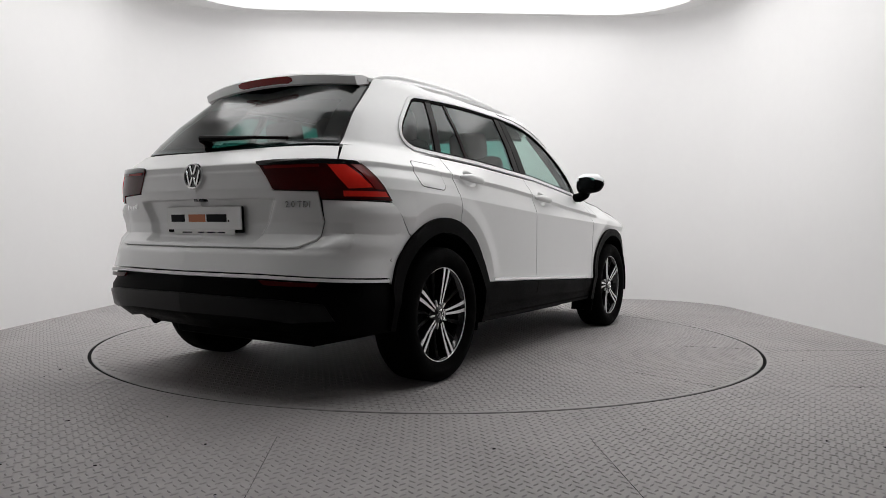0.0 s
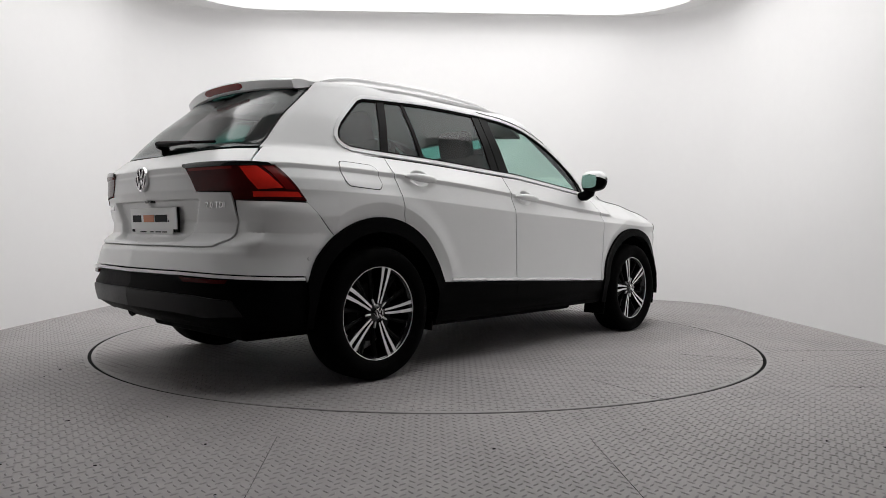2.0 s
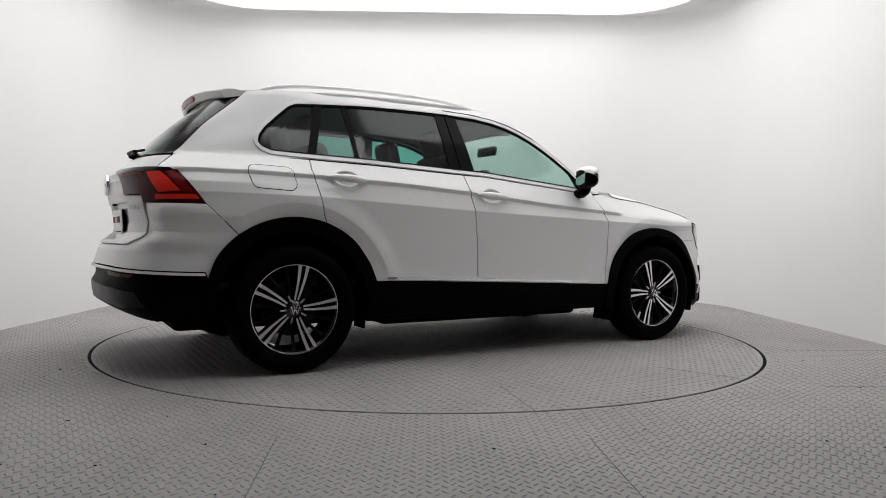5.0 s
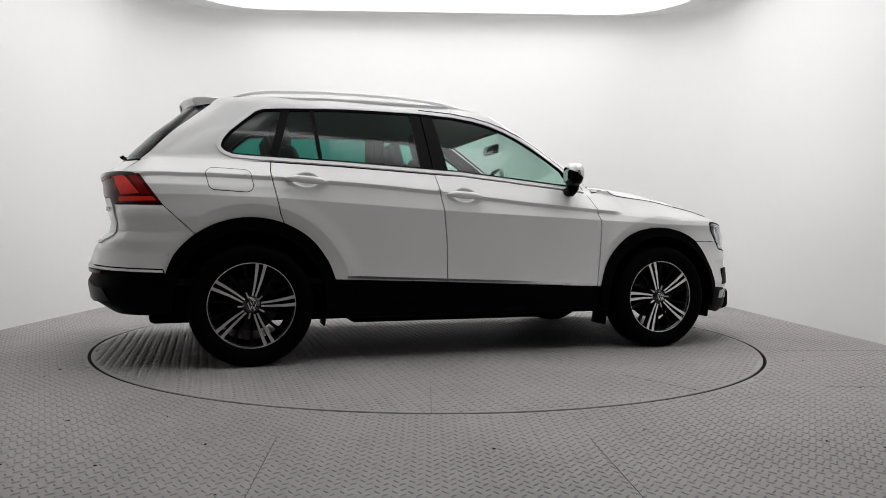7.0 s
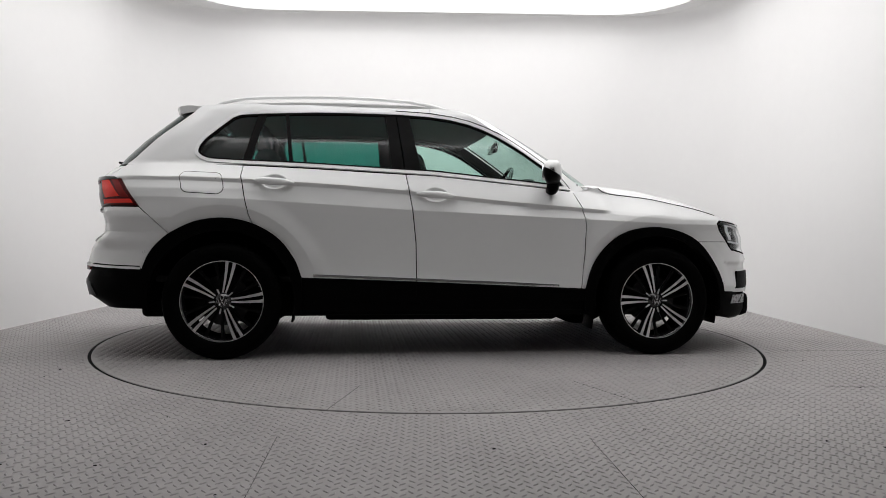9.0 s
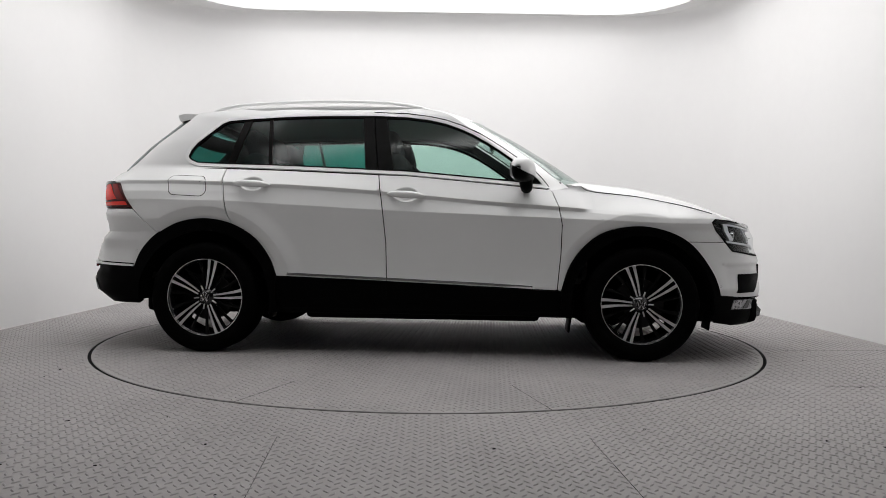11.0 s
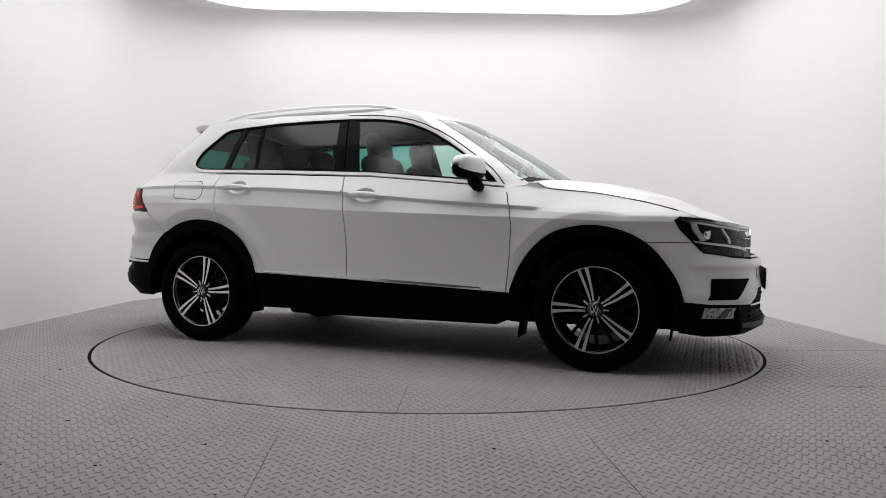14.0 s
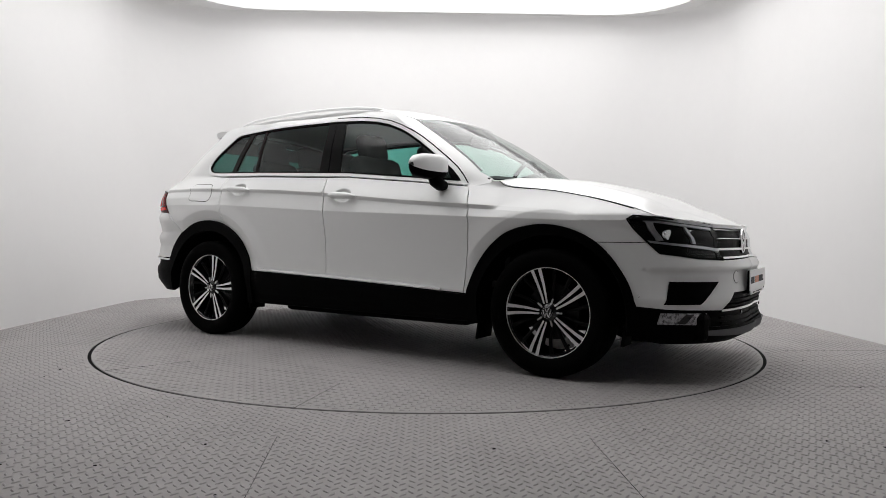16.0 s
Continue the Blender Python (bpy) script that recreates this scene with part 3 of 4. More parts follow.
fbump = panel("front_bumper", [("f", 0, 0.640), ("f", -0.476, 0.632), ("f", -0.629, 0.640), ("f", -0.759, 0.664), ("s", 1.853, 0.718), *S(*F_ARCH2), ("f", -0.749, 0.389), ("f", -0.511, 0.381), ("f", -0.402, 0.468), ("f", 0, 0.470)], WHITE, car, full=True, relief=flare(bumper_lines), grid=0.022, extra=RINGS)
flow = panel("front_spoiler", [("f", 0, 0.300), ("f", -0.36, 0.30), ("f", -0.62, 0.30), ("f", -0.749, 0.384), ("s", 1.803, 0.398), ("s", 1.78, 0.235), ("f", -0.73, 0.214), ("f", -0.36, 0.205), ("f", 0, 0.20)], BLACK, car, full=True)
panel("splitter", [("f", 0, 0.288), ("f", -0.36, 0.284), ("f", -0.62, 0.282), ("f", -0.62, 0.262), ("f", -0.36, 0.250), ("f", 0, 0.248)], TRIM, car, off=0.010, full=True, label="dark grey splitter edge")
mesh_in = panel("lower_grille", [("f", 0, 0.472), ("f", -0.402, 0.470), ("f", -0.511, 0.383), ("f", -0.62, 0.372), ("f", -0.62, 0.30), ("f", 0, 0.298)], BLACK, car, off=-0.018, full=True)
for k, z in enumerate(np.linspace(0.315, 0.455, 6)):
    yy = float(np.interp(z, (0.383, 0.470), (0.50, 0.40)))
    panel("grille_slat", [("f", 0, z + 0.005), ("f", -yy, z + 0.005), ("f", -yy, z - 0.005), ("f", 0, z - 0.005)], BLACK, mesh_in, off=-0.006, full=True)
panel("chrome_strip", [("f", 0, 0.396), ("f", -0.511, 0.385), ("f", -0.511, 0.374), ("f", 0, 0.383)], CHROME, fbump, off=0.004, full=True, label="thin bright chrome strip")
panel("side_intake", [("f", -0.745, 0.528), ("f", -0.534, 0.526), ("f", -0.640, 0.414), ("f", -0.768, 0.414)], BLACK, car, off=0.002, label="black louvred side intake")
for r, mat, off in ((0.0325, JOINT, 0.0016), (0.0305, WHITE, 0.0026)):
    panel("tow_cover", [("f", -0.355 + r * math.cos(a), 0.545 + r * math.sin(a)) for a in np.linspace(0, 2 * math.pi, 24, endpoint=False)], mat, fbump, off=off - 0.012, thick=0.001, mirror=False, grid=0.01, relief=lambda p: bumper_lines(p) + 0.012)
fogs = panel("fog_lamp", [("f", -0.767, 0.372), ("f", -0.599, 0.369), ("f", -0.651, 0.312), ("f", -0.770, 0.316)], FOGLENS, car, off=0.004, label="bright fog lamp with clear lens")
panel("fog_bezel", [("f", -0.690, 0.366), ("f", -0.660, 0.366), ("f", -0.690, 0.318), ("f", -0.720, 0.318)], GLOSS, fogs[0], off=0.008, mirror=False)

# rear lower cladding in two storeys, with the sloping diffuser below
rlow = panel("bumper_cladding", [("r", 0, 0.553), ("s", -1.80, 0.532), ("s", -1.79, 0.50), ("s", -1.765, 0.30), ("r", -0.68, 0.300), ("r", -0.39, 0.335), ("r", 0, 0.335)], BLACK, car, full=True, relief=lambda p: -0.018 * smooth((p[:, 2] - 0.478) / 0.014) * smooth((-1.95 - p[:, 0]) / 0.1))
panel("diffuser", [("r", 0, 0.332), ("r", -0.39, 0.332), ("r", -0.68, 0.297), ("r", -0.62, 0.262), ("r", 0, 0.262)], BLACK, car, off=-0.03, full=True)
panel("chrome_strip", [("r", -0.45, 0.566), ("s", -1.805, 0.544), ("s", -1.800, 0.530), ("r", -0.45, 0.553)], BRIGHT, rbump, off=0.006, label="bright chrome strip along the bumper")
panel("chrome_strip", [("r", 0, 0.566), ("r", -0.449, 0.566), ("r", -0.449, 0.552), ("r", 0, 0.552)], BRIGHT, rbump, off=0.006, full=True)
panel("reflector", [("r", -0.46, 0.545), ("r", -0.72, 0.537), ("r", -0.71, 0.520), ("r", -0.49, 0.524)], DARKRED, rlow, off=0.004, label="dark red reflector strip")

tier = panel("lower_valance", [("r", 0, 0.472), ("r", -0.55, 0.464), ("r", -0.74, 0.446), ("r", -0.765, 0.375), ("r", -0.60, 0.368), ("r", -0.39, 0.380), ("r", 0, 0.382)], VALANCE, rlow, off=0.007, full=True, label="satin dark grey lower valance")

# arches and sills
FAR = F_LINE
R_ALL = [(-1.795, 0.50)] + R_LINE[1:]
for name, pts, (cx, cz) in (("wheel_arch_trim", R_ALL, RW), ("wheel_arch_trim", FAR, FW)):
    panel(name, S(*pts) + S((pts[-1][0] - 0.004, 0.262)) + [("s", cx + 0.418 * math.cos(radians(a)), cz + 0.418 * math.sin(radians(a))) for a in np.linspace(-11, 191 if cx > 0 else 185, 26)] + S((pts[0][0] + 0.004, 0.262 if cx > 0 else 0.310)), BLACK, car, off=0.019, thick=0.05, label="black wheel arch trim")
clad = panel("side_cladding", S((-0.885, 0.482), (-0.197, 0.458), (0.865, 0.415), (0.865, 0.262), (-0.885, 0.262)), BLACK, car, off=0.008, relief=lambda p: -0.012 * smooth((0.36 - p[:, 2]) / 0.05))
ribbon("chrome_strip", [(0.690, 0.431), (0.4, 0.446), (-0.2, 0.469), (-0.81, 0.492)][::-1], 0.014, CHROME, clad[0], off=0.012, label="thin chrome sill strip")

panel("cladding_joint", S((-0.200, 0.456), (-0.195, 0.456), (-0.193, 0.375), (-0.198, 0.375)), SEAM, car, off=0.0095, thick=0.002)

for cx, cz in (RW, FW):
    for sg in (-1, 1):
        bm = bmesh.new()
        ang = np.linspace(radians(-9 if cx < 0 else -8), radians(183 if cx < 0 else 189), 28)
        a = [[bm.verts.new((cx + 0.425 * math.cos(t), sg * y, cz + 0.425 * math.sin(t))) for t in ang] for y in (0.868, 0.70, 0.50)]
        for u, v in zip(a, a[1:]):
            for i in range(len(ang) - 1):
                bm.faces.new((u[i], u[i + 1], v[i + 1], v[i]))
        bm.faces.new(a[2])
        part("wheel_well", bm, UNDER, car)
bm = bmesh.new()
box(bm, (1.76, 1.70, 0.16), (0, 0, 0.335), bevel=0.03)
box(bm, (3.70, 1.0, 0.25), (-0.05, 0, 0.335), bevel=0.03)
box(bm, (1.50, 1.36, 0.10), (0.0, 0, 0.255), bevel=0.03)
box(bm, (0.50, 1.20, 0.20), (-1.86, 0, 0.42), bevel=0.04)
box(bm, (0.40, 1.30, 0.16), (1.90, 0, 0.30), bevel=0.04)
part("underbody", bm, UNDER, car, smooth=False)
for sg in (-1, 1):
    for x, z, h, w in ((0.925, 0.265, 0.20, 0.17), (1.745, 0.25, 0.11, 0.14), (-0.93, 0.265, 0.10, 0.14)):
        bm = bmesh.new()
        box(bm, (0.012, w, h), (x, sg * 0.775, z), (0, 8, 0), 0.004)
        part("mud_flap", bm, BLACK, car)
bm = bmesh.new()
tube(bm, [(-1.7, 0.50, 0.31), (-1.98, 0.50, 0.305), (-2.03, 0.50, 0.29)], 0.028)
part("exhaust_pipe", bm, UNDER, car)

# ---------- lamps ----------
lamps = panel("tail_lamp", [("r", -0.400, 1.052), ("r", -0.735, 1.056), ("s", -1.925, 1.058), ("s", -1.806, 0.898), ("r", -0.686, 0.900), ("r", -0.676, 0.937), ("r", -0.466, 0.943)], DARKRED, car, off=0.008, label="smoked red tail lamp wrapping the corner")
seg1 = panel("lamp_segment", [("r", -0.705, 1.046), ("r", -0.757, 1.047), ("s", -1.915, 0.952), ("r", -0.785, 0.946)], RED, lamps[0], off=0.012, label="bright red lamp segment")
seg2 = panel("lamp_segment", [("r", -0.768, 0.936), ("s", -1.850, 0.938), ("s", -1.832, 0.914), ("r", -0.768, 0.911)], RED, lamps[0], off=0.012)
seg3 = panel("lamp_segment", [("r", -0.425, 1.046), ("r", -0.675, 1.048), ("r", -0.678, 1.036), ("r", -0.432, 1.034)], DEEPRED, lamps[0], off=0.012)
seg4 = panel("lamp_segment", [("r", -0.770, 1.047), ("s", -1.937, 1.047), ("s", -1.860, 0.948), ("s", -1.905, 0.948)], DEEPRED, lamps[0], off=0.012)
seg4[1].parent = lamps[1]
for ob in (seg1[1], seg2[1], seg3[1]):
    ob.parent = lamps[1]
# Black strip laid in for the crease's shadow line above the tail lamp.
panel("lamp_shadow_strip", [("r", -0.39, 1.060), ("r", -0.735, 1.066), ("s", -1.955, 1.065), ("s", -1.935, 1.056), ("r", -0.735, 1.054), ("r", -0.40, 1.050)], GLOSS, car, off=0.014, label="black strip painted as the shadow line over the tail lamp")

HL = [("f", -0.478, 0.812), ("f", -0.689, 0.832), ("f", -0.808, 0.850), ("s", 1.757, 0.832), ("s", 1.785, 0.790), ("s", 1.851, 0.722), ("f", -0.759, 0.672), ("f", -0.629, 0.648), ("f", -0.476, 0.640)]
heads = panel("headlamp", HL, PILLAR, car, off=-0.030, thick=0.02, label="dark headlamp with bright light strips")
for k in (0, 1):
    sg = -1 if k == 0 else 1
    for y0, x0 in ((0.70, 1.925), (0.60, 2.005)):
        bm = bmesh.new()
        turned(bm, ((0.0, 0.0), (0.026, 0.002), (0.030, 0.012), (0.033, 0.03)), 20)
        o = part("projector", bm, CHROME, heads[k], "bright projector lens")
        o.matrix_basis = pose(x0, sg * y0, 0.760, 0, 0, 62 if sg < 0 else 118)
pr = [panel("light_strip", [("f", -0.493, 0.803), ("f", -0.689, 0.818), ("f", -0.800, 0.834), ("f", -0.800, 0.824), ("f", -0.689, 0.808), ("f", -0.493, 0.790)], SILVER, heads[0], off=-0.008),
      panel("light_strip", [("f", -0.465, 0.692), ("f", -0.719, 0.719), ("f", -0.800, 0.733), ("f", -0.800, 0.722), ("f", -0.719, 0.708), ("f", -0.465, 0.678)], SILVER, heads[0], off=-0.008),
      panel("light_strip", [("f", -0.795, 0.825), ("f", -0.775, 0.825), ("f", -0.745, 0.730), ("f", -0.765, 0.730)], SILVER, heads[0], off=-0.010),
      panel("light_strip", [("f", -0.655, 0.800), ("f", -0.645, 0.800), ("f", -0.615, 0.716), ("f", -0.632, 0.716)], SILVER, heads[0], off=-0.010),
      panel("lens", HL, LENS, heads[0], off=0.002, thick=0)]
for p in pr:
    p[1].parent = heads[1]

HL_OUT = [("f", -0.474, 0.819), ("f", -0.689, 0.840), ("f", -0.812, 0.858), ("s", 1.747, 0.838), ("s", 1.776, 0.787), ("s", 1.846, 0.713), ("f", -0.759, 0.663), ("f", -0.629, 0.639), ("f", -0.474, 0.631)]
panel("lamp_seal", HL_OUT + HL[::-1], SEAM, car, off=0.0025, thick=0.006, label="black seal round the headlamp")

# grille
grille = panel("grille", [("f", 0, 0.815), ("f", -0.470, 0.808), ("f", -0.465, 0.645), ("f", 0, 0.650)], BLACK, car, off=-0.030, full=True, label="black front grille with chrome bars")
for z, h in ((0.800, 0.012), (0.748, 0.010), (0.690, 0.012)):
    panel("grille_bar", [("f", 0, z + h / 2), ("f", -0.462, z + h / 2), ("f", -0.462, z - h / 2), ("f", 0, z - h / 2)], CHROME, grille, off=-0.014, full=True, label="slim chrome grille bar")
panel("grille_frame", [("f", 0, 0.655), ("f", -0.466, 0.650), ("f", -0.466, 0.640), ("f", 0, 0.645)], CHROME, grille, off=0.002, full=True)


def badge(m, r, parent, flat=False):
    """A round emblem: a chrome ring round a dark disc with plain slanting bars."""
    bm = bmesh.new()
    turned(bm, ((0.0, -0.004), (r * 0.9, -0.004), (r * 0.9, 0.004)), 32)
    disc = part("badge", bm, GLOSS, parent, "round dark emblem with a chrome ring")
    disc.matrix_basis = m
    top, at = (parent, m) if flat else (disc, Matrix())
    bm = bmesh.new()
    turned(bm, ((r * 0.86, 0.0), (r * 0.86, -0.008), (r * 0.93, -0.011), (r, -0.008), (r, 0.004)), 40)
    part("ring", bm, CHROME, top).matrix_basis = at
    for sg in (-1, 1):
        for (x0, z0), (x1, z1) in (((0.36, 0.80), (0.06, 0.10)), ((0.74, 0.46), (0.36, -0.74)), ((0.36, -0.74), (0.06, -0.08))):
            bm = bmesh.new()
            dx, dz = (x1 - x0) * sg, z1 - z0
            box(bm, (r * 0.17, 0.006, r * math.hypot(dx, dz)), (sg * (x0 + x1) / 2 * r, -0.006, (z0 + z1) / 2 * r), (0, math.degrees(math.atan2(dx, dz)), 0), 0.002 if r > 0.05 else 0.0008, 1)
            part("bar", bm, CHROME, top).matrix_basis = at


REARWARD = Matrix(((0, 1, 0, 0), (-1, 0, 0, 0), (0, 0, 1, 0), (0, 0, 0, 1)))
FORWARD = Matrix(((0, -1, 0, 0), (1, 0, 0, 0), (0, 0, 1, 0), (0, 0, 0, 1)))
badge(Matrix.Translation((-2.180, 0, 1.012)) @ REARWARD, 0.062, car)
badge(Matrix.Translation((2.150, 0, 0.733)) @ FORWARD, 0.070, car)


def lettering(words, m, size, mat, parent, name):
    cu = bpy.data.curves.new(name, "FONT")
    cu.body, cu.size, cu.extrude, cu.align_x, cu.resolution_u = words, size, 0.004, "LEFT", 2
    tmp = bpy.data.objects.new(name, cu)
    me = bpy.data.meshes.new_from_object(tmp)
    bpy.data.objects.remove(tmp)
    me.materials.clear()
    me.materials.append(mat)
    ob = new(name, me)
    ob.parent = parent
    ob.matrix_basis = m
    return ob


def facing(at, x_axis):
    """The pose of upright lettering whose lines run along x_axis."""
    x = Vector(x_axis).normalized()
    z = x.cross(Vector((0, 0, 1)))
    m = Matrix((x, Vector((0, 0, 1)), z)).transposed().to_4x4()
    m.translation = at
    return m


a, b = shell(s_of("r", -0.524, 0.872), 0.872), shell(s_of("r", -0.655, 0.872), 0.872)
lettering("2.0 TDI", facing(Vector(a) + Vector((-0.013, 0, -0.010)), Vector(b) - Vector(a)), 0.040, CHROME, gate, "engine_badge")
a, b = shell(s_of("r", -0.53, 0.877), 0.877) * (1, -1, 1), shell(s_of("r", -0.655, 0.877), 0.877) * (1, -1, 1)
for k in range(6):
    q = Vector(a) + (Vector(b) - Vector(a)) * (k / 5.5)
    bm = bmesh.new()
    box(bm, (0.006, 0.014, 0.026), q + Vector((-0.004, 0, 0)), (0, 0, math.degrees(math.atan2(b[1] - a[1], b[0] - a[0])) + 90), 0.001, 1)
    part("model_badge", bm, CHROME, gate)


def number_plate(m, parent):
    bm = bmesh.new()
    box(bm, (0.53, 0.010, 0.122), (0, 0, -0.008), bevel=0.003, seg=1)
    holder = part("number_plate", bm, BLACK, parent, "white plate in a black holder with dark and orange bars")
    holder.matrix_basis = m
    bm = bmesh.new()
    box(bm, (0.52, 0.006, 0.11), (0, -0.007, 0), bevel=0.002, seg=1)
    part("plate", bm, PLATE, holder, "white plate")
    for x, w, h, mat in ((-0.181, 0.100, 0.036, INK), (-0.043, 0.120, 0.036, ORANGE), (0.094, 0.138, 0.036, INK), (0.175, 0.010, 0.009, INK)):
        bm = bmesh.new()
        box(bm, (w, 0.002, h), (x, -0.0105, -0.018 + h / 2), bevel=0.0008, seg=1)
        part("print_bar", bm, mat, holder)
    bm = bmesh.new()
    box(bm, (0.43, 0.004, 0.024), (-0.005, -0.006, -0.066), bevel=0.001, seg=1)
    part("lower_plate", bm, PLATE, holder, "white strip with fine dark print")
    for x, w in ((-0.12, 0.07), (-0.02, 0.04), (0.05, 0.06), (0.12, 0.05)):
        bm = bmesh.new()
        box(bm, (w, 0.002, 0.006), (x, -0.0085, -0.068), bevel=0.0005, seg=1)
        part("print_bar", bm, INK, holder)


number_plate(Matrix.Translation((-2.118, 0.0, 0.817)) @ REARWARD @ pose(0, 0, 0, 4, 0, 0), car)
number_plate(Matrix.Translation((2.228, 0.0, 0.522)) @ FORWARD, car)
bm = bmesh.new()
box(bm, (0.03, 0.075, 0.014), (-2.140, -0.0, 0.900), bevel=0.005)
part("boot_handle", bm, GLOSS, gate)


def sensor(at, nrm, parent, mat=WHITE):
    bm = bmesh.new()
    turned(bm, ((0.0, -0.002), (0.0072, -0.002), (0.0075, 0.0), (0.009, 0.0005), (0.0100, -0.0005), (0.0100, 0.004)), 18)
    o = part("parking_sensor", bm, mat, parent)
    q = Vector((0, -1, 0)).rotation_difference(Vector(nrm))
    o.matrix_basis = Matrix.Translation(at) @ q.to_matrix().to_4x4()
    if mat is TRIM:
        bm = bmesh.new()
        turned(bm, ((0.0, -0.0034), (0.0058, -0.0034), (0.0066, -0.0020), (0.0066, 0.002)), 18)
        part("sensor_face", bm, WHITE, parent).matrix_basis = o.matrix_basis.copy()


for mode, v, z, par, mat in (("s", -1.779, 0.63, rbump, TRIM), ("s", 1.812, 0.455, fbump, TRIM), ("r", -0.28, 0.420, rlow, GLOSS), ("f", -0.30, 0.36, flow, GLOSS)):
    s = s_of(mode, v, z)
    p, q = shell(s, z), normals(np.array(s), np.array(z))
    for sg in (1, -1):
        sensor(Vector(p * (1, sg, 1)) + Vector(q * (1, sg, 1)) * 0.001, q * (1, sg, 1), par, mat)

# ---------- door details ----------
for which, doors in (("rear", rear_door), ("front", front_door)):
    cx, cz = HANDLES[which]
    for k, d in enumerate(doors):
        sg = -1 if k == 0 else 1
        bm = bmesh.new()
        rings = []
        for t in np.linspace(-1, 1, 15):
            x = cx + 0.118 * t
            zc = cz - 0.010 * t * 0.6
            w = float(half(x, zc))
            out = 0.034 * (1 - abs(t) ** 4) + 0.004
            hh = 0.022 * (1 - 0.75 * abs(t) ** 3)
            rings.append([(x, sg * (w + out - 0.014 + 0.016 * math.cos(a)), zc + hh * math.sin(a)) for a in np.linspace(0, 2 * math.pi, 12, endpoint=False)])
        loft(bm, rings)
        part("door_handle", bm, WHITE, d, "white door handle")


def flap_line(grow):
    """A rounded, slightly sheared outline."""
    pts = []
    for cx, cz, a0 in ((-1.385, 1.060, 90), (-1.375, 1.012, 0), (-1.535, 1.020, -90), (-1.548, 1.066, 180)):
        r = 0.038 + grow
        pts += [(cx + r * math.cos(radians(a0 - a)), cz + r * math.sin(radians(a0 - a))) for a in np.linspace(0, 90, 7)]
    return pts


panel("flap_joint", S(*flap_line(0.004)), SEAM, quarter[0], off=0.0006, thick=0, mirror=False)
flap = panel("fuel_flap", S(*flap_line(0.0)), WHITE, quarter[0], off=0.0020, thick=0.001, mirror=False)

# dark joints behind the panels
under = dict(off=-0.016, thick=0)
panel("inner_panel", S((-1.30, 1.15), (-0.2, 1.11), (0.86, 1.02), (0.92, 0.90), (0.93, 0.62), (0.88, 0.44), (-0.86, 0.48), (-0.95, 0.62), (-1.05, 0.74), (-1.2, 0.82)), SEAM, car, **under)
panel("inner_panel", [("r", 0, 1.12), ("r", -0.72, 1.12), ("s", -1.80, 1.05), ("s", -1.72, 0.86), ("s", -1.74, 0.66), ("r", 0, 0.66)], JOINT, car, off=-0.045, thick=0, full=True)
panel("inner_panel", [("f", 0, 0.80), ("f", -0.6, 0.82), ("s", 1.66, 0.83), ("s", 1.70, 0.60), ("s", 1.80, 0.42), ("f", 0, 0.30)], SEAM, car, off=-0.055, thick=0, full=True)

ribbon("hood_joint", spline([(0.985, 1.058), (1.054, 1.023), (1.325, 0.994), (1.583, 0.943), (1.766, 0.893)]), 0.0032, SEAM, car, off=0.0025, shift=-0.003, thick=0.004)

# ---------- glasshouse ----------
U = dict(up=True)
D_TOP = [(-1.528, 1.242), (-1.515, 1.285), (-1.481, 1.333), (-1.400, 1.408), (-1.325, 1.473), (-1.276, 1.494), (-1.20, 1.501), (-1.124, 1.506), (-0.813, 1.520), (-0.6, 1.524), (-0.318, 1.524), (-0.101, 1.514), (0.04, 1.496), (0.152, 1.470), (0.250, 1.434), (0.332, 1.395), (0.425, 1.340), (0.507, 1.286), (0.635, 1.195), (0.70, 1.143), (0.746, 1.095), (0.785, 1.045)]
D_BOT = [(-1.528, 1.242), (-1.52, 1.215), (-1.494, 1.190), (-1.443, 1.170), (-1.34, 1.164), (-1.237, 1.160), (-0.8, 1.145), (-0.264, 1.122), (-0.09, 1.115), (0.378, 1.073), (0.60, 1.053), (0.792, 1.036)]
cpil = panel("c_pillar", S(*D_BOT[5::-1]) + S(*D_TOP[1:12]) + S((-0.101, 1.562), (-0.6, 1.578), (-1.0, 1.572)) + [("r", -0.545, 1.540), ("r", -0.566, 1.47), ("r", -0.672, 1.152), ("s", -1.5, 1.152)], WHITE, car, **U)
apil = panel("a_pillar", S(*D_TOP[:10:-1]) + S((-0.098, 1.562), (0.10, 1.545)) + [("f", -0.575, 1.49), ("f", -0.608, 1.345), ("f", -0.66, 1.12), ("f", -0.640, 1.086), ("f", -0.630, 1.040), ("s", 0.80, 0.995)], WHITE, car, **U)
ribbon("window_trim", D_TOP, -0.020, BRIGHT, car, up=True, off=0.007, label="bright chrome window surround")
ribbon("window_trim", D_BOT, 0.020, BRIGHT, car, up=True, off=0.007, label="bright chrome window surround")
ribbon("window_joint", D_TOP[10:], 0.005, SEAM, car, up=True, off=0.008)
ribbon("window_seal", D_TOP[:-1], -0.014, SEAM, car, up=True, off=0.003, shift=-0.019)
ribbon("window_seal", D_BOT[:-1], 0.010, SEAM, car, up=True, off=0.003, shift=0.019)
G = dict(up=True, off=-0.004, thick=0)
qwin = panel("quarter_window", S((-1.515, 1.24), (-1.485, 1.20), (-1.44, 1.178), (-1.21, 1.167), (-1.12, 1.497), (-1.27, 1.487), (-1.32, 1.465), (-1.48, 1.325)), TINT, car, label="dark tinted quarter window", **G)
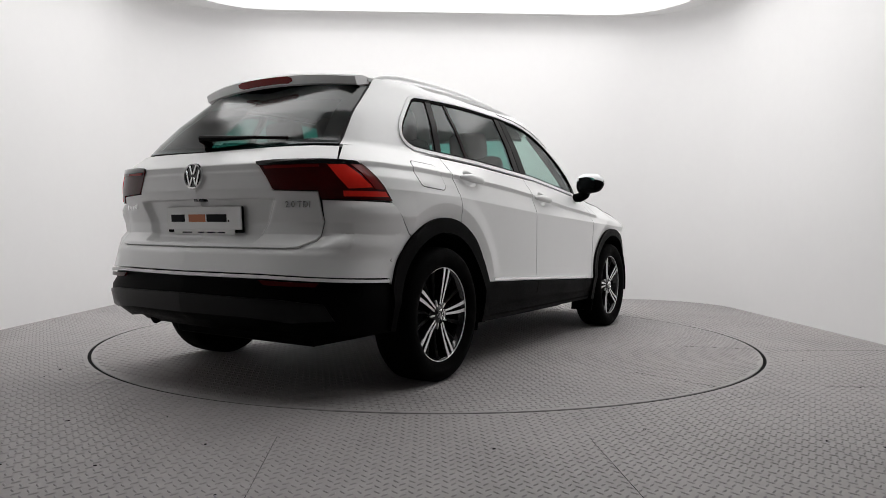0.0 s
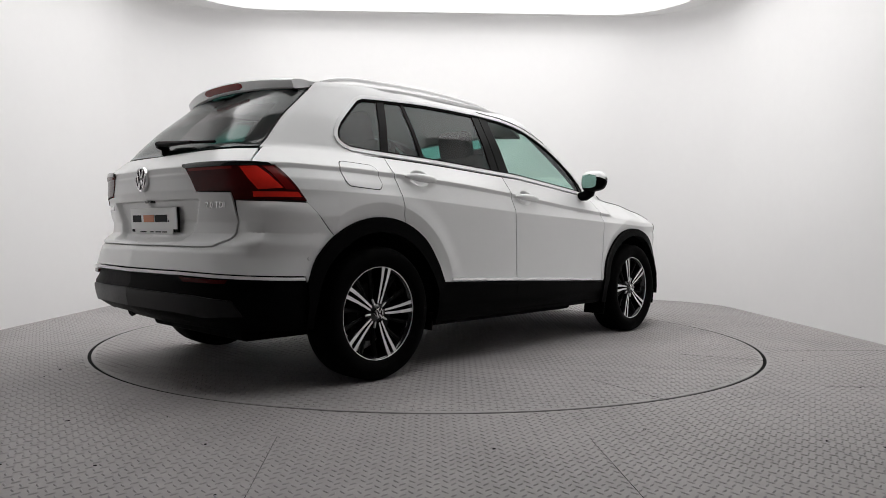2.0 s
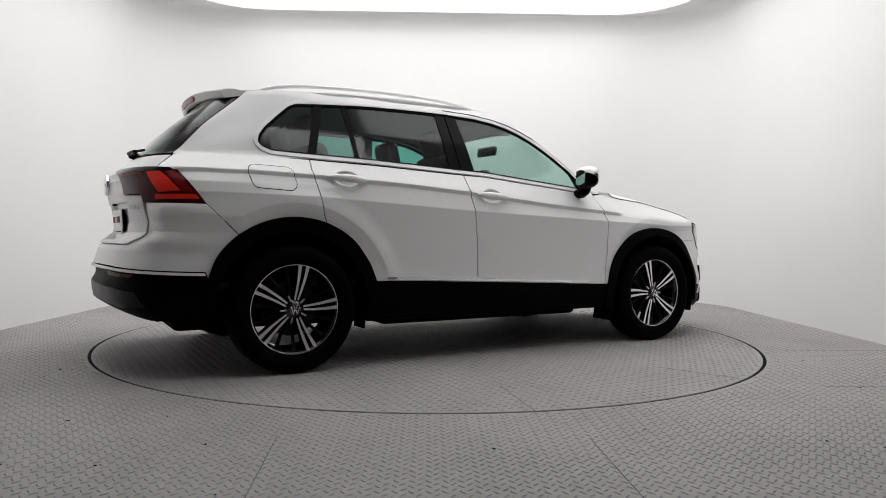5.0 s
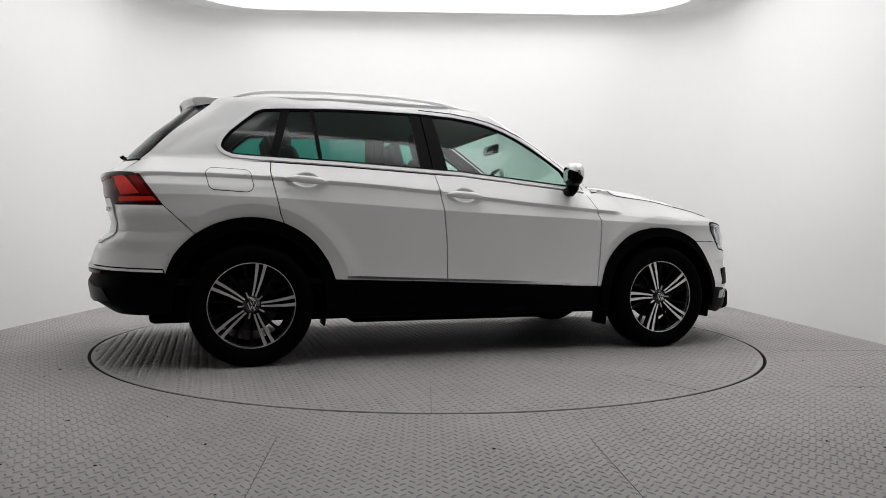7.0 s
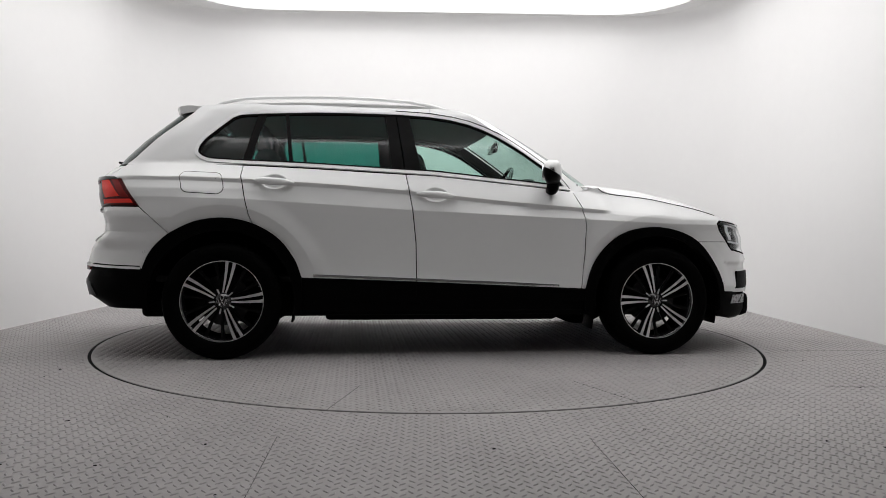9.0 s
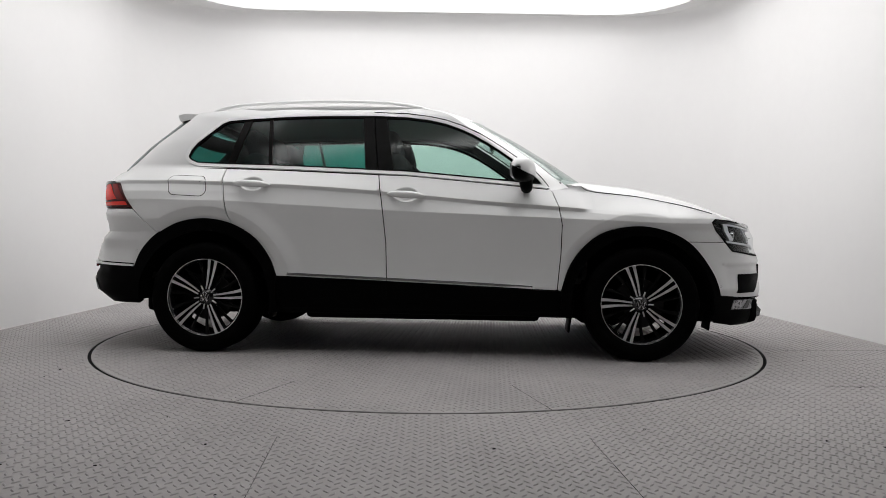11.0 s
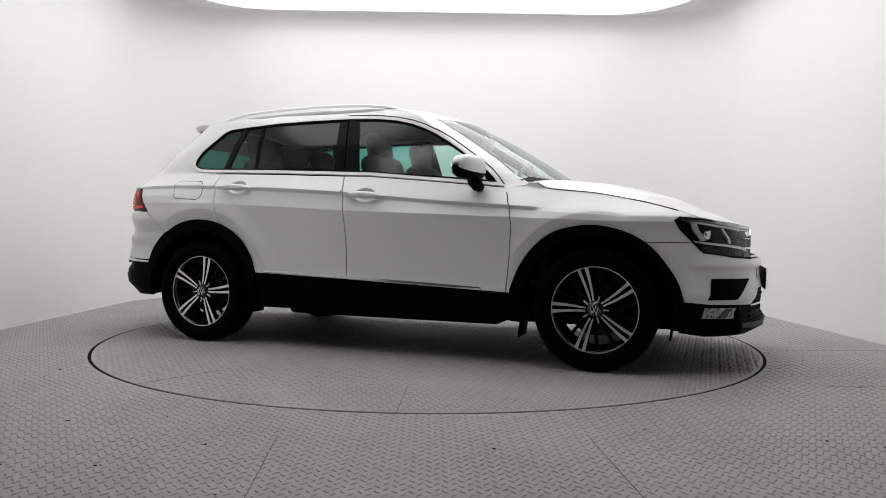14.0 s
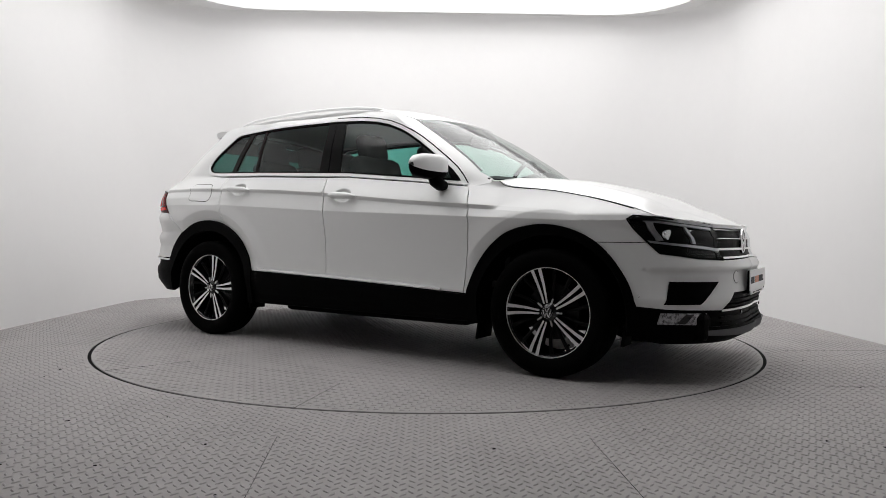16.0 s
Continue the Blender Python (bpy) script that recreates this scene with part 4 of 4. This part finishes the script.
rdwin = panel("rear_door_window", S((-1.235, 1.165), (-0.8, 1.15), (-0.27, 1.126), (-0.33, 1.515), (-0.8, 1.512), (-1.135, 1.498)), TINT, car, label="dark tinted rear door window", **G)
fdwin = panel("front_door_window", S((-0.25, 1.126), (-0.09, 1.119), (0.378, 1.077), (0.77, 1.04), (0.73, 1.09), (0.635, 1.185), (0.507, 1.276), (0.332, 1.387), (0.152, 1.460), (-0.101, 1.506), (-0.31, 1.515)), CLEAR, car, label="green tinted front door window", **G)
for poly in (((-1.163, 1.497), (-1.112, 1.500), (-1.198, 1.165), (-1.245, 1.166)), ((-0.383, 1.515), (-0.322, 1.518), (-0.268, 1.124), (-0.342, 1.128)), ((-0.314, 1.518), (-0.240, 1.510), (-0.163, 1.120), (-0.259, 1.124)), ((-1.004, 1.508), (-0.982, 1.508), (-0.938, 1.152), (-0.962, 1.152)), ((0.60, 1.215), (0.78, 1.04), (0.70, 1.048))):
    panel("window_pillar", S(*poly), PILLAR, car, up=True, off=0.001, thick=0.02)
panel("pillar_backing", S((-0.390, 1.520), (-0.235, 1.515), (-0.158, 1.115), (-0.348, 1.122)), SEAM, car, up=True, off=-0.010, thick=0)
ribbon("window_seal", D_BOT[4:], 0.052, SEAM, car, up=True, off=-0.009, thick=0, shift=-0.016)
rwin = panel("rear_window", [("r", 0, 1.50), ("r", -0.555, 1.488), ("r", -0.664, 1.158), ("r", 0, 1.140)], REARTINT, car, full=True, thick=0, off=-0.002, label="dark tinted rear window", **U)
wwin = panel("windscreen", [("f", 0, 1.09), ("f", -0.655, 1.11), ("f", -0.603, 1.345), ("f", -0.566, 1.487), ("f", 0, 1.53)], SCREEN, car, full=True, thick=0, off=-0.004, label="clear raked windscreen", **U)
panel("window_frit", [("f", -0.653, 1.13), ("f", -0.603, 1.345), ("f", -0.566, 1.487), ("f", -0.550, 1.487), ("f", -0.588, 1.345), ("f", -0.642, 1.13)], GLOSS, car, off=-0.002, thick=0, **U)
panel("window_frit", [("r", -0.555, 1.488), ("r", -0.664, 1.158), ("r", -0.600, 1.165), ("r", -0.500, 1.488)], PILLAR, car, off=-0.007, thick=0, **U)
panel("window_frit", [("r", 0, 1.50), ("r", -0.555, 1.488), ("r", -0.530, 1.400), ("r", 0, 1.412)], PILLAR, car, full=True, off=-0.006, thick=0, **U)
panel("window_seal", [("r", 0, 1.165), ("r", -0.655, 1.172), ("r", -0.70, 1.115), ("r", 0, 1.113)], SEAM, car, full=True, off=-0.012, thick=0, **U)
panel("window_frit", [("r", 0, 1.165), ("r", -0.64, 1.185), ("r", -0.664, 1.158), ("r", 0, 1.140)], PILLAR, car, full=True, off=-0.006, thick=0, **U)
panel("pillar_trim", S(*D_BOT[5::-1]) + S(*D_TOP[1:12]) + S((-0.101, 1.55), (-1.0, 1.56)) + [("r", -0.53, 1.50), ("r", -0.64, 1.16), ("s", -1.5, 1.15)], TRIM, car, up=True, off=-0.022, thick=0)
panel("pillar_trim", S(*D_TOP[:10:-1]) + S((-0.098, 1.55)) + [("f", -0.56, 1.48), ("f", -0.65, 1.12), ("s", 0.815, 1.02)], TRIM, car, up=True, off=-0.022, thick=0)


def top_sheet(name, xs, edge_y, zfun, mat, parent, n=21, label="", bow=None):
    bm = bmesh.new()
    vs = [[bm.verts.new((x - (bow(x) * t * t if bow else 0), edge_y(x) * t, zfun(x, t))) for t in np.linspace(-1, 1, n)] for x in xs]
    for a, b in zip(vs, vs[1:]):
        for i in range(n - 1):
            bm.faces.new((a[i], b[i], b[i + 1], a[i + 1]))
    for row in (vs[0], vs[-1], [r[0] for r in vs], [r[-1] for r in vs]):
        low = [bm.verts.new(v.co + Vector((0, 0, -0.018))) for v in row]
        for i in range(len(row) - 1):
            bm.faces.new((row[i], row[i + 1], low[i + 1], low[i]))
    bmesh.ops.recalc_face_normals(bm, faces=bm.faces)
    return part(name, bm, mat, parent, label)


def curve(xs, ys):
    return lambda x: float(np.interp(x, xs, ys))


ROOF_W = curve((-1.56, -1.3, -1.0, -0.2, 0.1, 0.30, 0.40), (0.540, 0.572, 0.594, 0.602, 0.598, 0.572, 0.548))
ROOF_Z = curve((-1.56, -1.3, -1.0, -0.6, -0.2, 0.0, 0.15, 0.30, 0.36, 0.40), (1.535, 1.555, 1.568, 1.576, 1.571, 1.560, 1.543, 1.513, 1.499, 1.488))
ROOF_C = curve((-1.56, 0.0, 0.2, 0.30, 0.40), (0.055, 0.055, 0.040, 0.030, 0.022))
ROOF_B = curve((-2.0, 0.0, 0.2, 0.40), (0.0, 0.0, 0.06, 0.112))
roof = top_sheet("roof", np.linspace(-1.56, 0.40, 34), ROOF_W, lambda x, t: ROOF_Z(x) + ROOF_C(x) * (1 - abs(t) ** 2.4), WHITE, car, bow=ROOF_B)
top_sheet("headliner", np.linspace(-1.50, 0.38, 14), lambda x: ROOF_W(x) * 0.97, lambda x, t: ROOF_Z(x) - 0.045 + 0.045 * (1 - t * t), HEADL, car, label="grey fabric headliner", bow=ROOF_B)
HOOD_W = curve((0.92, 1.0, 1.054, 1.325, 1.583, 1.766, 1.87, 1.962, 2.03, 2.086, 2.12, 2.14, 2.148), (0.715, 0.730, 0.736, 0.737, 0.735, 0.738, 0.745, 0.690, 0.600, 0.480, 0.34, 0.18, 0.05))
HOOD_Z = curve((0.92, 1.0, 1.054, 1.325, 1.583, 1.766, 1.87, 1.962, 2.09, 2.148), (1.066, 1.048, 1.028, 0.997, 0.947, 0.897, 0.858, 0.840, 0.818, 0.815))
HOOD_C = curve((0.92, 1.0, 1.05, 1.4, 1.75, 1.95, 2.06, 2.148), (0.02, 0.06, 0.085, 0.088, 0.080, 0.056, 0.022, 0.0))
hood = top_sheet("hood", np.concatenate([np.linspace(0.92, 1.95, 28), np.linspace(1.97, 2.148, 16)]), HOOD_W, lambda x, t: HOOD_Z(x) + HOOD_C(x) * (1 - abs(t) ** 2.6) + 0.008 * math.exp(-((abs(t) - 0.72) / 0.06) ** 2) * min(1, (2.148 - x) / 0.4), WHITE, car, n=41)
bm = bmesh.new()
box(bm, (0.16, 1.20, 0.02), (0.99, 0, 1.030), (0, -12, 0), 0.006)
part("cowl", bm, BLACK, car)

# roof rails
for sg in (-1, 1):
    bm = bmesh.new()
    rail = [(-1.440, 0.482, 1.558), (-1.405, 0.490, 1.570), (-1.34, 0.497, 1.586), (-1.25, 0.502, 1.600), (-1.14, 0.506, 1.608), (-0.9, 0.510, 1.619), (-0.68, 0.512, 1.623), (-0.45, 0.513, 1.621), (-0.24, 0.513, 1.612), (-0.10, 0.513, 1.595), (-0.03, 0.513, 1.581), (0.03, 0.512, 1.562), (0.06, 0.511, 1.548)]
    tube(bm, [(x, sg * y, z) for x, y, z in rail], [0.008, 0.011] + [0.0135] * 8 + [0.0125, 0.011, 0.008], 12, 0.85)
    r = part("roof_rail", bm, BRIGHT, car, "satin silver roof rail")

# rear spoiler
bm = bmesh.new()
bu = bmesh.new()
top_r, low_r = [], []
for y in np.linspace(-0.538, 0.538, 25):
    t = abs(y) / 0.545
    xt = -1.748 + 0.090 * t ** 2.2
    zt = 1.560 - 0.030 * t ** 2
    zr = 1.535 + 0.055 * (1 - (y / 0.545) ** 2)
    tall = 0.050 - 0.012 * t ** 3
    top_r.append([(-1.53, y, zr), (-1.60, y, zr * 0.7 + zt * 0.3 + 0.006), (xt + 0.03, y, zt + 0.006), (xt + 0.006, y, zt), (xt, y, zt - 0.008), (xt + 0.012, y, zt - tall), (xt + 0.025, y, zt - tall - 0.006), (-1.55, y, zr - 0.03)])
    low_r.append([(xt + 0.025, y * 0.99, zt - tall - 0.003), (-1.62 + 0.04 * t * t, y * 0.99, zt - tall - 0.020), (-1.56, y * 0.99, zt - 0.085), (-1.55, y * 0.99, zt - 0.02)])
loft(bm, top_r)
loft(bu, low_r)
spoiler = part("roof_spoiler", bm, WHITE, car, "white roof spoiler over the rear window")
part("spoiler_underside", bu, GLOSS, spoiler, "gloss black underside")
bm = bmesh.new()
rings = []
for y in np.linspace(-0.19, 0.19, 15):
    t = abs(y) / 0.545
    xt, zt = -1.748 + 0.090 * t ** 2.2, 1.560 - 0.030 * t ** 2
    e = 0.3 if abs(y) > 0.185 else 1.0
    rings.append([(xt + 0.001, y, zt - 0.009 - 0.014 * (1 - e)), (xt - 0.004, y, zt - 0.012 - 0.012 * (1 - e)), (xt + 0.004, y, zt - 0.043 + 0.014 * (1 - e)), (xt + 0.012, y, zt - 0.045 + 0.014 * (1 - e))])
loft(bm, rings)
part("brake_light", bm, DEEPRED, spoiler, "dark red third brake light")

# wiper
wiper_p = [Vector(shell(s_of("r", y, z, True), z, True) * ((1, -1, 1) if yy > 0 else (1, 1, 1))) + Vector((-0.03, 0, 0.012)) for yy, y, z in ((0.11, -0.11, 1.200), (0.0, 0.0, 1.192), (-0.14, -0.14, 1.184), (-0.285, -0.285, 1.178))]
bm = bmesh.new()
tube(bm, wiper_p, [0.018, 0.020, 0.014, 0.010], 10, 0.8)
wiper = part("rear_wiper", bm, BLACK, car, "black rear wiper arm")
bm = bmesh.new()
tube(bm, [wiper_p[1] + Vector((0.018, 0, 0)), wiper_p[3] + Vector((0.012, 0, 0)), Vector(shell(s_of("r", -0.46, 1.172, True), 1.172, True)) + Vector((-0.016, 0, 0.008))], 0.007, 8)
part("wiper_blade", bm, SEAM, wiper)
bm = bmesh.new()
tube(bm, [wiper_p[0] + Vector((0.05, -0.01, -0.02)), wiper_p[0] + Vector((-0.004, -0.01, -0.004))], 0.022, 12)
part("wiper_pivot", bm, BLACK, wiper)


# ---------- mirrors ----------
def ring_mirror(t, grow=0.0, a0=0.0, a1=360.0, n=24, closed=True):
    """A ring round the mirror housing at t from the inner (0) to the outer end (1)."""
    f = (1 - abs(2 * t - 0.95) ** 4.0 * 0.85) ** 0.5 if abs(2 * t - 0.95) < 1 else 0.3
    rx, rz = 0.054 * f + grow, (0.076 - 0.012 * t) * f + grow
    cx, cz = 0.660 - 0.070 * t, 1.134 + 0.004 * t
    y = -0.825 - 0.222 * t
    pts = []
    for a in np.linspace(radians(a0), radians(a1), n, endpoint=not closed):
        c, s = math.cos(a), math.sin(a)
        pts.append((cx + rx * math.copysign(abs(c) ** 0.62, c), y, cz + rz * math.copysign(abs(s) ** 0.80, s)))
    return pts


TT = (0.0, 0.04, 0.12, 0.3, 0.5, 0.7, 0.85, 0.95, 1.0)
for sg in (1, -1):
    fl = lambda pts: [(x, y * sg, z) for x, y, z in pts]
    bm = bmesh.new()
    loft(bm, [fl(ring_mirror(t)) for t in TT])
    mir = part("door_mirror", bm, BLACK, car, "black door mirror with white cap")
    bm = bmesh.new()
    loft(bm, [fl(ring_mirror(t, 0.004, -18, 162, 24, False)) for t in TT], close=False)
    bm.verts.ensure_lookup_table()
    bm.faces.new(bm.verts[-24:])
    bmesh.ops.solidify(bm, geom=bm.faces[:], thickness=0.003)
    part("mirror_cap", bm, WHITE, mir, "white painted mirror cap")
    bm = bmesh.new()
    pts = [(0.592 - 0.050 * t, (-0.850 - 0.150 * t) * sg, 1.134 + 0.053 * q) for t, q in ((0.06, -0.8), (0.0, 0.0), (0.06, 0.85), (0.5, 0.95), (0.9, 0.75), (1.0, 0.1), (0.92, -0.7), (0.5, -0.9))]
    bm.faces.new([bm.verts.new(p) for p in pts])
    g = bmesh.ops.extrude_face_region(bm, geom=bm.faces[:])
    bmesh.ops.translate(bm, vec=(0.02, 0, 0), verts=[v for v in g["geom"] if isinstance(v, bmesh.types.BMVert)])
    bmesh.ops.recalc_face_normals(bm, faces=bm.faces)
    part("mirror_glass", bm, MIRROR, mir, "mirror glass", smooth=False)
    bm = bmesh.new()
    tube(bm, [(0.650, -0.80 * sg, 1.035), (0.650, -0.845 * sg, 1.038), (0.645, -0.880 * sg, 1.058), (0.640, -0.90 * sg, 1.10)], [0.030, 0.036, 0.040, 0.040], 12, 1.0)
    part("mirror_arm", bm, BLACK, mir)


# ---------- wheels ----------
def wheel(cx, sg, turn):
    """A five-armed alloy wheel; its outer face looks to -y before it is turned."""
    bm = bmesh.new()
    turned(bm, ((0.243, -0.085), (0.236, -0.080), (0.226, -0.070), (0.218, -0.02), (0.215, 0.09), (0.235, 0.10)), 56)
    w = part("wheel", bm, GLOSS, car, "black alloy wheel with machined double spokes")
    w.matrix_basis = pose(cx, sg * 0.775, 0.343, 0, 0, 0 if sg < 0 else 180)
    bm = bmesh.new()
    turned(bm, ((0.236, -0.0805), (0.2365, -0.086), (0.2435, -0.088), (0.246, -0.084)), 72)
    part("rim_edge", bm, CUT, w, "bright machined rim edge")
    bm = bmesh.new()
    turned(bm, ((0.222, 0.095), (0.236, -0.082), (0.250, -0.100), (0.285, -0.113), (0.312, -0.112), (0.330, -0.100), (0.341, -0.080), (0.343, -0.04), (0.343, 0.05), (0.340, 0.085), (0.325, 0.105), (0.29, 0.112), (0.24, 0.10)), 72)
    part("tyre", bm, RUBBER, w, "black rubber tyre")
    bm = bmesh.new()
    turned(bm, ((0.0, -0.028), (0.062, -0.030), (0.070, -0.010), (0.15, -0.006), (0.152, 0.012), (0.0, 0.014)), 40)
    part("brake_disc", bm, DISCM, w)
    bm = bmesh.new()
    turned(bm, ((0.0, 0.060), (0.148, 0.056), (0.150, 0.060), (0.0, 0.064)), 40)
    part("brake_shield", bm, UNDER, w)
    bm = bmesh.new()
    loft(bm, [[(r * math.cos(a), y, r * math.sin(a)) for r, y in ((0.105, -0.03), (0.165, -0.03), (0.165, 0.03), (0.105, 0.03))] for a in np.linspace(radians(150), radians(215), 8)])
    part("brake_caliper", bm, UNDER, w)
    bm = bmesh.new()
    turned(bm, ((0.0, -0.080), (0.026, -0.079), (0.030, -0.076), (0.048, -0.066), (0.062, -0.05), (0.066, -0.02)), 40)
    part("hub", bm, GLOSS, w)
    badge(pose(0, -0.079, 0), 0.030, w, True)
    for k in range(5):
        a0 = turn + 72 * k
        for side in (-1, 1):
            bm = bmesh.new()
            rings = []
            for r, o, wd, y in ((0.050, 0.0085, 0.0100, -0.070), (0.10, 0.0120, 0.0122, -0.072), (0.14, 0.0150, 0.0140, -0.0745), (0.19, 0.0185, 0.0168, -0.079), (0.238, 0.0220, 0.0200, -0.082)):
                u = (r - 0.05) / 0.188
                c = side * o - 0.014 * u * (1 - u)
                rings.append([(r, y + 0.040, c - wd * 0.85), (r, y + 0.003, c - wd * 0.62), (r, y, c - wd * 0.5), (r, y, c + wd * 0.5), (r, y + 0.003, c + wd * 0.62), (r, y + 0.040, c + wd * 0.85)])
            loft(bm, rings)
            sp = part("spoke", bm, GLOSS, w, smooth=False)
            sp.data.materials.append(CUT)
            for f in sp.data.polygons:
                if f.normal.y < -0.9:
                    f.material_index = 1
            sp.matrix_basis = pose(0, 0, 0, 0, -a0, 0)
        bm = bmesh.new()
        box(bm, (0.034, 0.012, 0.0085), (0.061, -0.064, 0), bevel=0.002, seg=1)
        b = part("spoke_insert", bm, CUT, w, smooth=False)
        b.matrix_basis = pose(0, 0, 0, 0, -(a0 + 36), 0)
        for da in (23, 49):
            bm = bmesh.new()
            loft(bm, [[(r, -y, c - wd), (r, -y - 0.004, c), (r, -y, c + wd), (r, -y + 0.03, c)] for r, wd, y, c in ((0.064, 0.007, 0.040, 0.0), (0.15, 0.009, 0.046, -0.005), (0.224, 0.012, 0.056, 0.0))])
            part("rim_fin", bm, PILLAR, w, smooth=False).matrix_basis = pose(0, 0, 0, 0, -(a0 + da), 0)
    bm = bmesh.new()
    tube(bm, [(0.10, -0.02, -0.17), (0.10, -0.055, -0.175)], 0.006, 8)
    part("valve", bm, BLACK, w)
    return w


wheel(-1.34, -1, 78)
wheel(1.34, -1, 107)
wheel(-1.34, 1, 40)
wheel(1.34, 1, 20)

# ---------- cabin ----------
def soft_box(bm, size, at, rot=(0, 0, 0), r=0.04):
    return box(bm, size, at, rot, min(r, min(size) * 0.45), 3)


def seat(x, y, parent, wide=0.50, front=True):
    bm = bmesh.new()
    soft_box(bm, (0.50, wide, 0.16), (x + 0.05, y, 0.68), (0, -6, 0), 0.06)
    st = part("seat", bm, SEATM, parent, "dark fabric seat")
    bm = bmesh.new()
    soft_box(bm, (0.14, wide * 0.96, 0.62), (x - 0.27, y, 0.98), (0, -18, 0), 0.06)
    part("backrest", bm, SEATM, st)
    bm = bmesh.new()
    soft_box(bm, (0.10, 0.27, 0.19), (x - 0.375, y, 1.345), (0, -14, 0), 0.045)
    part("headrest", bm, SEATM, st)
    for d in (-0.06, 0.06):
        bm = bmesh.new()
        tube(bm, [(x - 0.345, y + d, 1.22), (x - 0.38, y + d, 1.33)], 0.006, 8)
        part("headrest_post", bm, CHROME, st)


for y in (-0.37, 0.37):
    seat(0.15, y, car)
for y in (-0.42, 0.0, 0.42):
    seat(-0.78, y, car, 0.42)
bm = bmesh.new()
loft(bm, [[(0.58, y, 0.70), (0.60, y, 0.98), (0.66, y, 1.095 + h), (0.80, y, 1.115 + h), (0.98 - 0.16 * abs(y), y, 1.085), (0.98 - 0.16 * abs(y), y, 0.75)] for y, h in ((-0.66, -0.03), (-0.45, 0.0), (-0.15, 0.01), (0.12, 0.015), (0.22, 0.07), (0.37, 0.085), (0.50, 0.07), (0.58, 0.0), (0.66, -0.03))])
part("dashboard", bm, SEATM, car, "dark soft dashboard")
bm = bmesh.new()
rings = []
wheel_m = pose(0.585, 0.37, 1.11, 0, -66, 0)
for t in np.linspace(0, 2 * math.pi, 33):
    rings.append([wheel_m @ Vector(((0.180 + 0.015 * math.cos(a)) * math.cos(t), (0.180 + 0.015 * math.cos(a)) * math.sin(t), 0.015 * math.sin(a))) for a in np.linspace(0, 2 * math.pi, 10, endpoint=False)])
loft(bm, rings, caps=False)
stw = part("steering_wheel", bm, GLOSS, car, "black steering wheel")
bm = bmesh.new()
g = bmesh.ops.create_cone(bm, cap_ends=True, segments=20, radius1=0.065, radius2=0.055, depth=0.05, matrix=wheel_m)
for a in (90, 180, 270):
    c = bmesh.ops.create_cube(bm, size=1.0, matrix=wheel_m @ pose(0.10 * math.cos(radians(a)), 0.10 * math.sin(radians(a)), 0, 0, 0, a) @ Matrix.Diagonal((0.15, 0.035, 0.016, 1)))
part("steering_hub", bm, GLOSS, stw)
bm = bmesh.new()
soft_box(bm, (0.035, 0.24, 0.075), (0.44, 0.0, 1.385), (0, 10, 0), 0.016)
part("interior_mirror", bm, GLOSS, car, "dark interior mirror")
bm = bmesh.new()
tube(bm, [(0.45, 0, 1.39), (0.475, 0, 1.425)], 0.012, 8)
part("mirror_stem", bm, GLOSS, car)
panel("door_card", S((-1.24, 1.15), (-0.2, 1.118), (0.80, 1.035), (0.83, 0.50), (-0.85, 0.50), (-1.2, 0.83)), SEATM, car, off=-0.05, thick=0)
bm = bmesh.new()
box(bm, (2.9, 1.45, 0.04), (-0.45, 0, 0.47), bevel=0.01)
box(bm, (0.60, 1.20, 0.05), (-1.62, 0, 1.02), bevel=0.01)
box(bm, (0.04, 1.40, 0.55), (1.02, 0, 0.75), bevel=0.01)
part("cabin_floor", bm, SEATM, car)

# ---------- floor joints ----------
def joint(p, q, parent, width=0.0016, z=0.0009):
    a, b = Vector((*p, 0)), Vector((*q, 0))
    bm = bmesh.new()
    box(bm, ((b - a).length, width, 0.0012), ((a.x + b.x) / 2, (a.y + b.y) / 2, z - 0.0005), (0, 0, math.degrees(math.atan2(b.y - a.y, b.x - a.x))))
    return part("plate_joint", bm, SEAM, parent, smooth=False)


joint((-0.50, -3.5), (-0.56, -2.60), floor)
joint((0.63, -3.5), (0.597, -2.60), floor)
joint((2.35, -0.575), (3.2, -0.555), floor)
joint((2.0, -1.69), (3.2, -1.66), floor)
for ang in (-107.5, -71.4):
    joint((1.75 * math.cos(radians(ang)), 1.75 * math.sin(radians(ang))), (2.25 * math.cos(radians(ang)), 2.25 * math.sin(radians(ang))), turntable, 0.002)


# crumbs of dirt on the plates
rng = random.Random(4)
bm = bmesh.new()
for k in range(34):
    x, y = rng.uniform(-2.2, 2.6), rng.uniform(-3.2, -0.6)
    if math.hypot(x, y) < DISC + 0.05:
        continue
    r = rng.uniform(0.003, 0.007)
    c = bmesh.ops.create_icosphere(bm, subdivisions=1, radius=r, matrix=pose(x, y, r * 0.3, 0, 0, rng.uniform(0, 180)) @ Matrix.Diagonal((1.6, 1.0, 0.5, 1)))
dirt = part("floor_dirt", bm, SEAM, floor)
tagged(dirt, "small dark crumbs of dirt", kind="stuff")


# ---------- what moves ----------
def motions():
    rows_car, rows_disc = [], []
    for t in np.linspace(0, 16, 17):
        turn = pose(0, 0, 0, 0, 0, 57.522 - 5.68955 * t)
        rows_disc.append((float(t), turn))
        rows_car.append((float(t), turn @ pose(0.006, -0.061, 0)))
    walk(car, rows_car)
    walk(turntable, rows_disc)


motions()
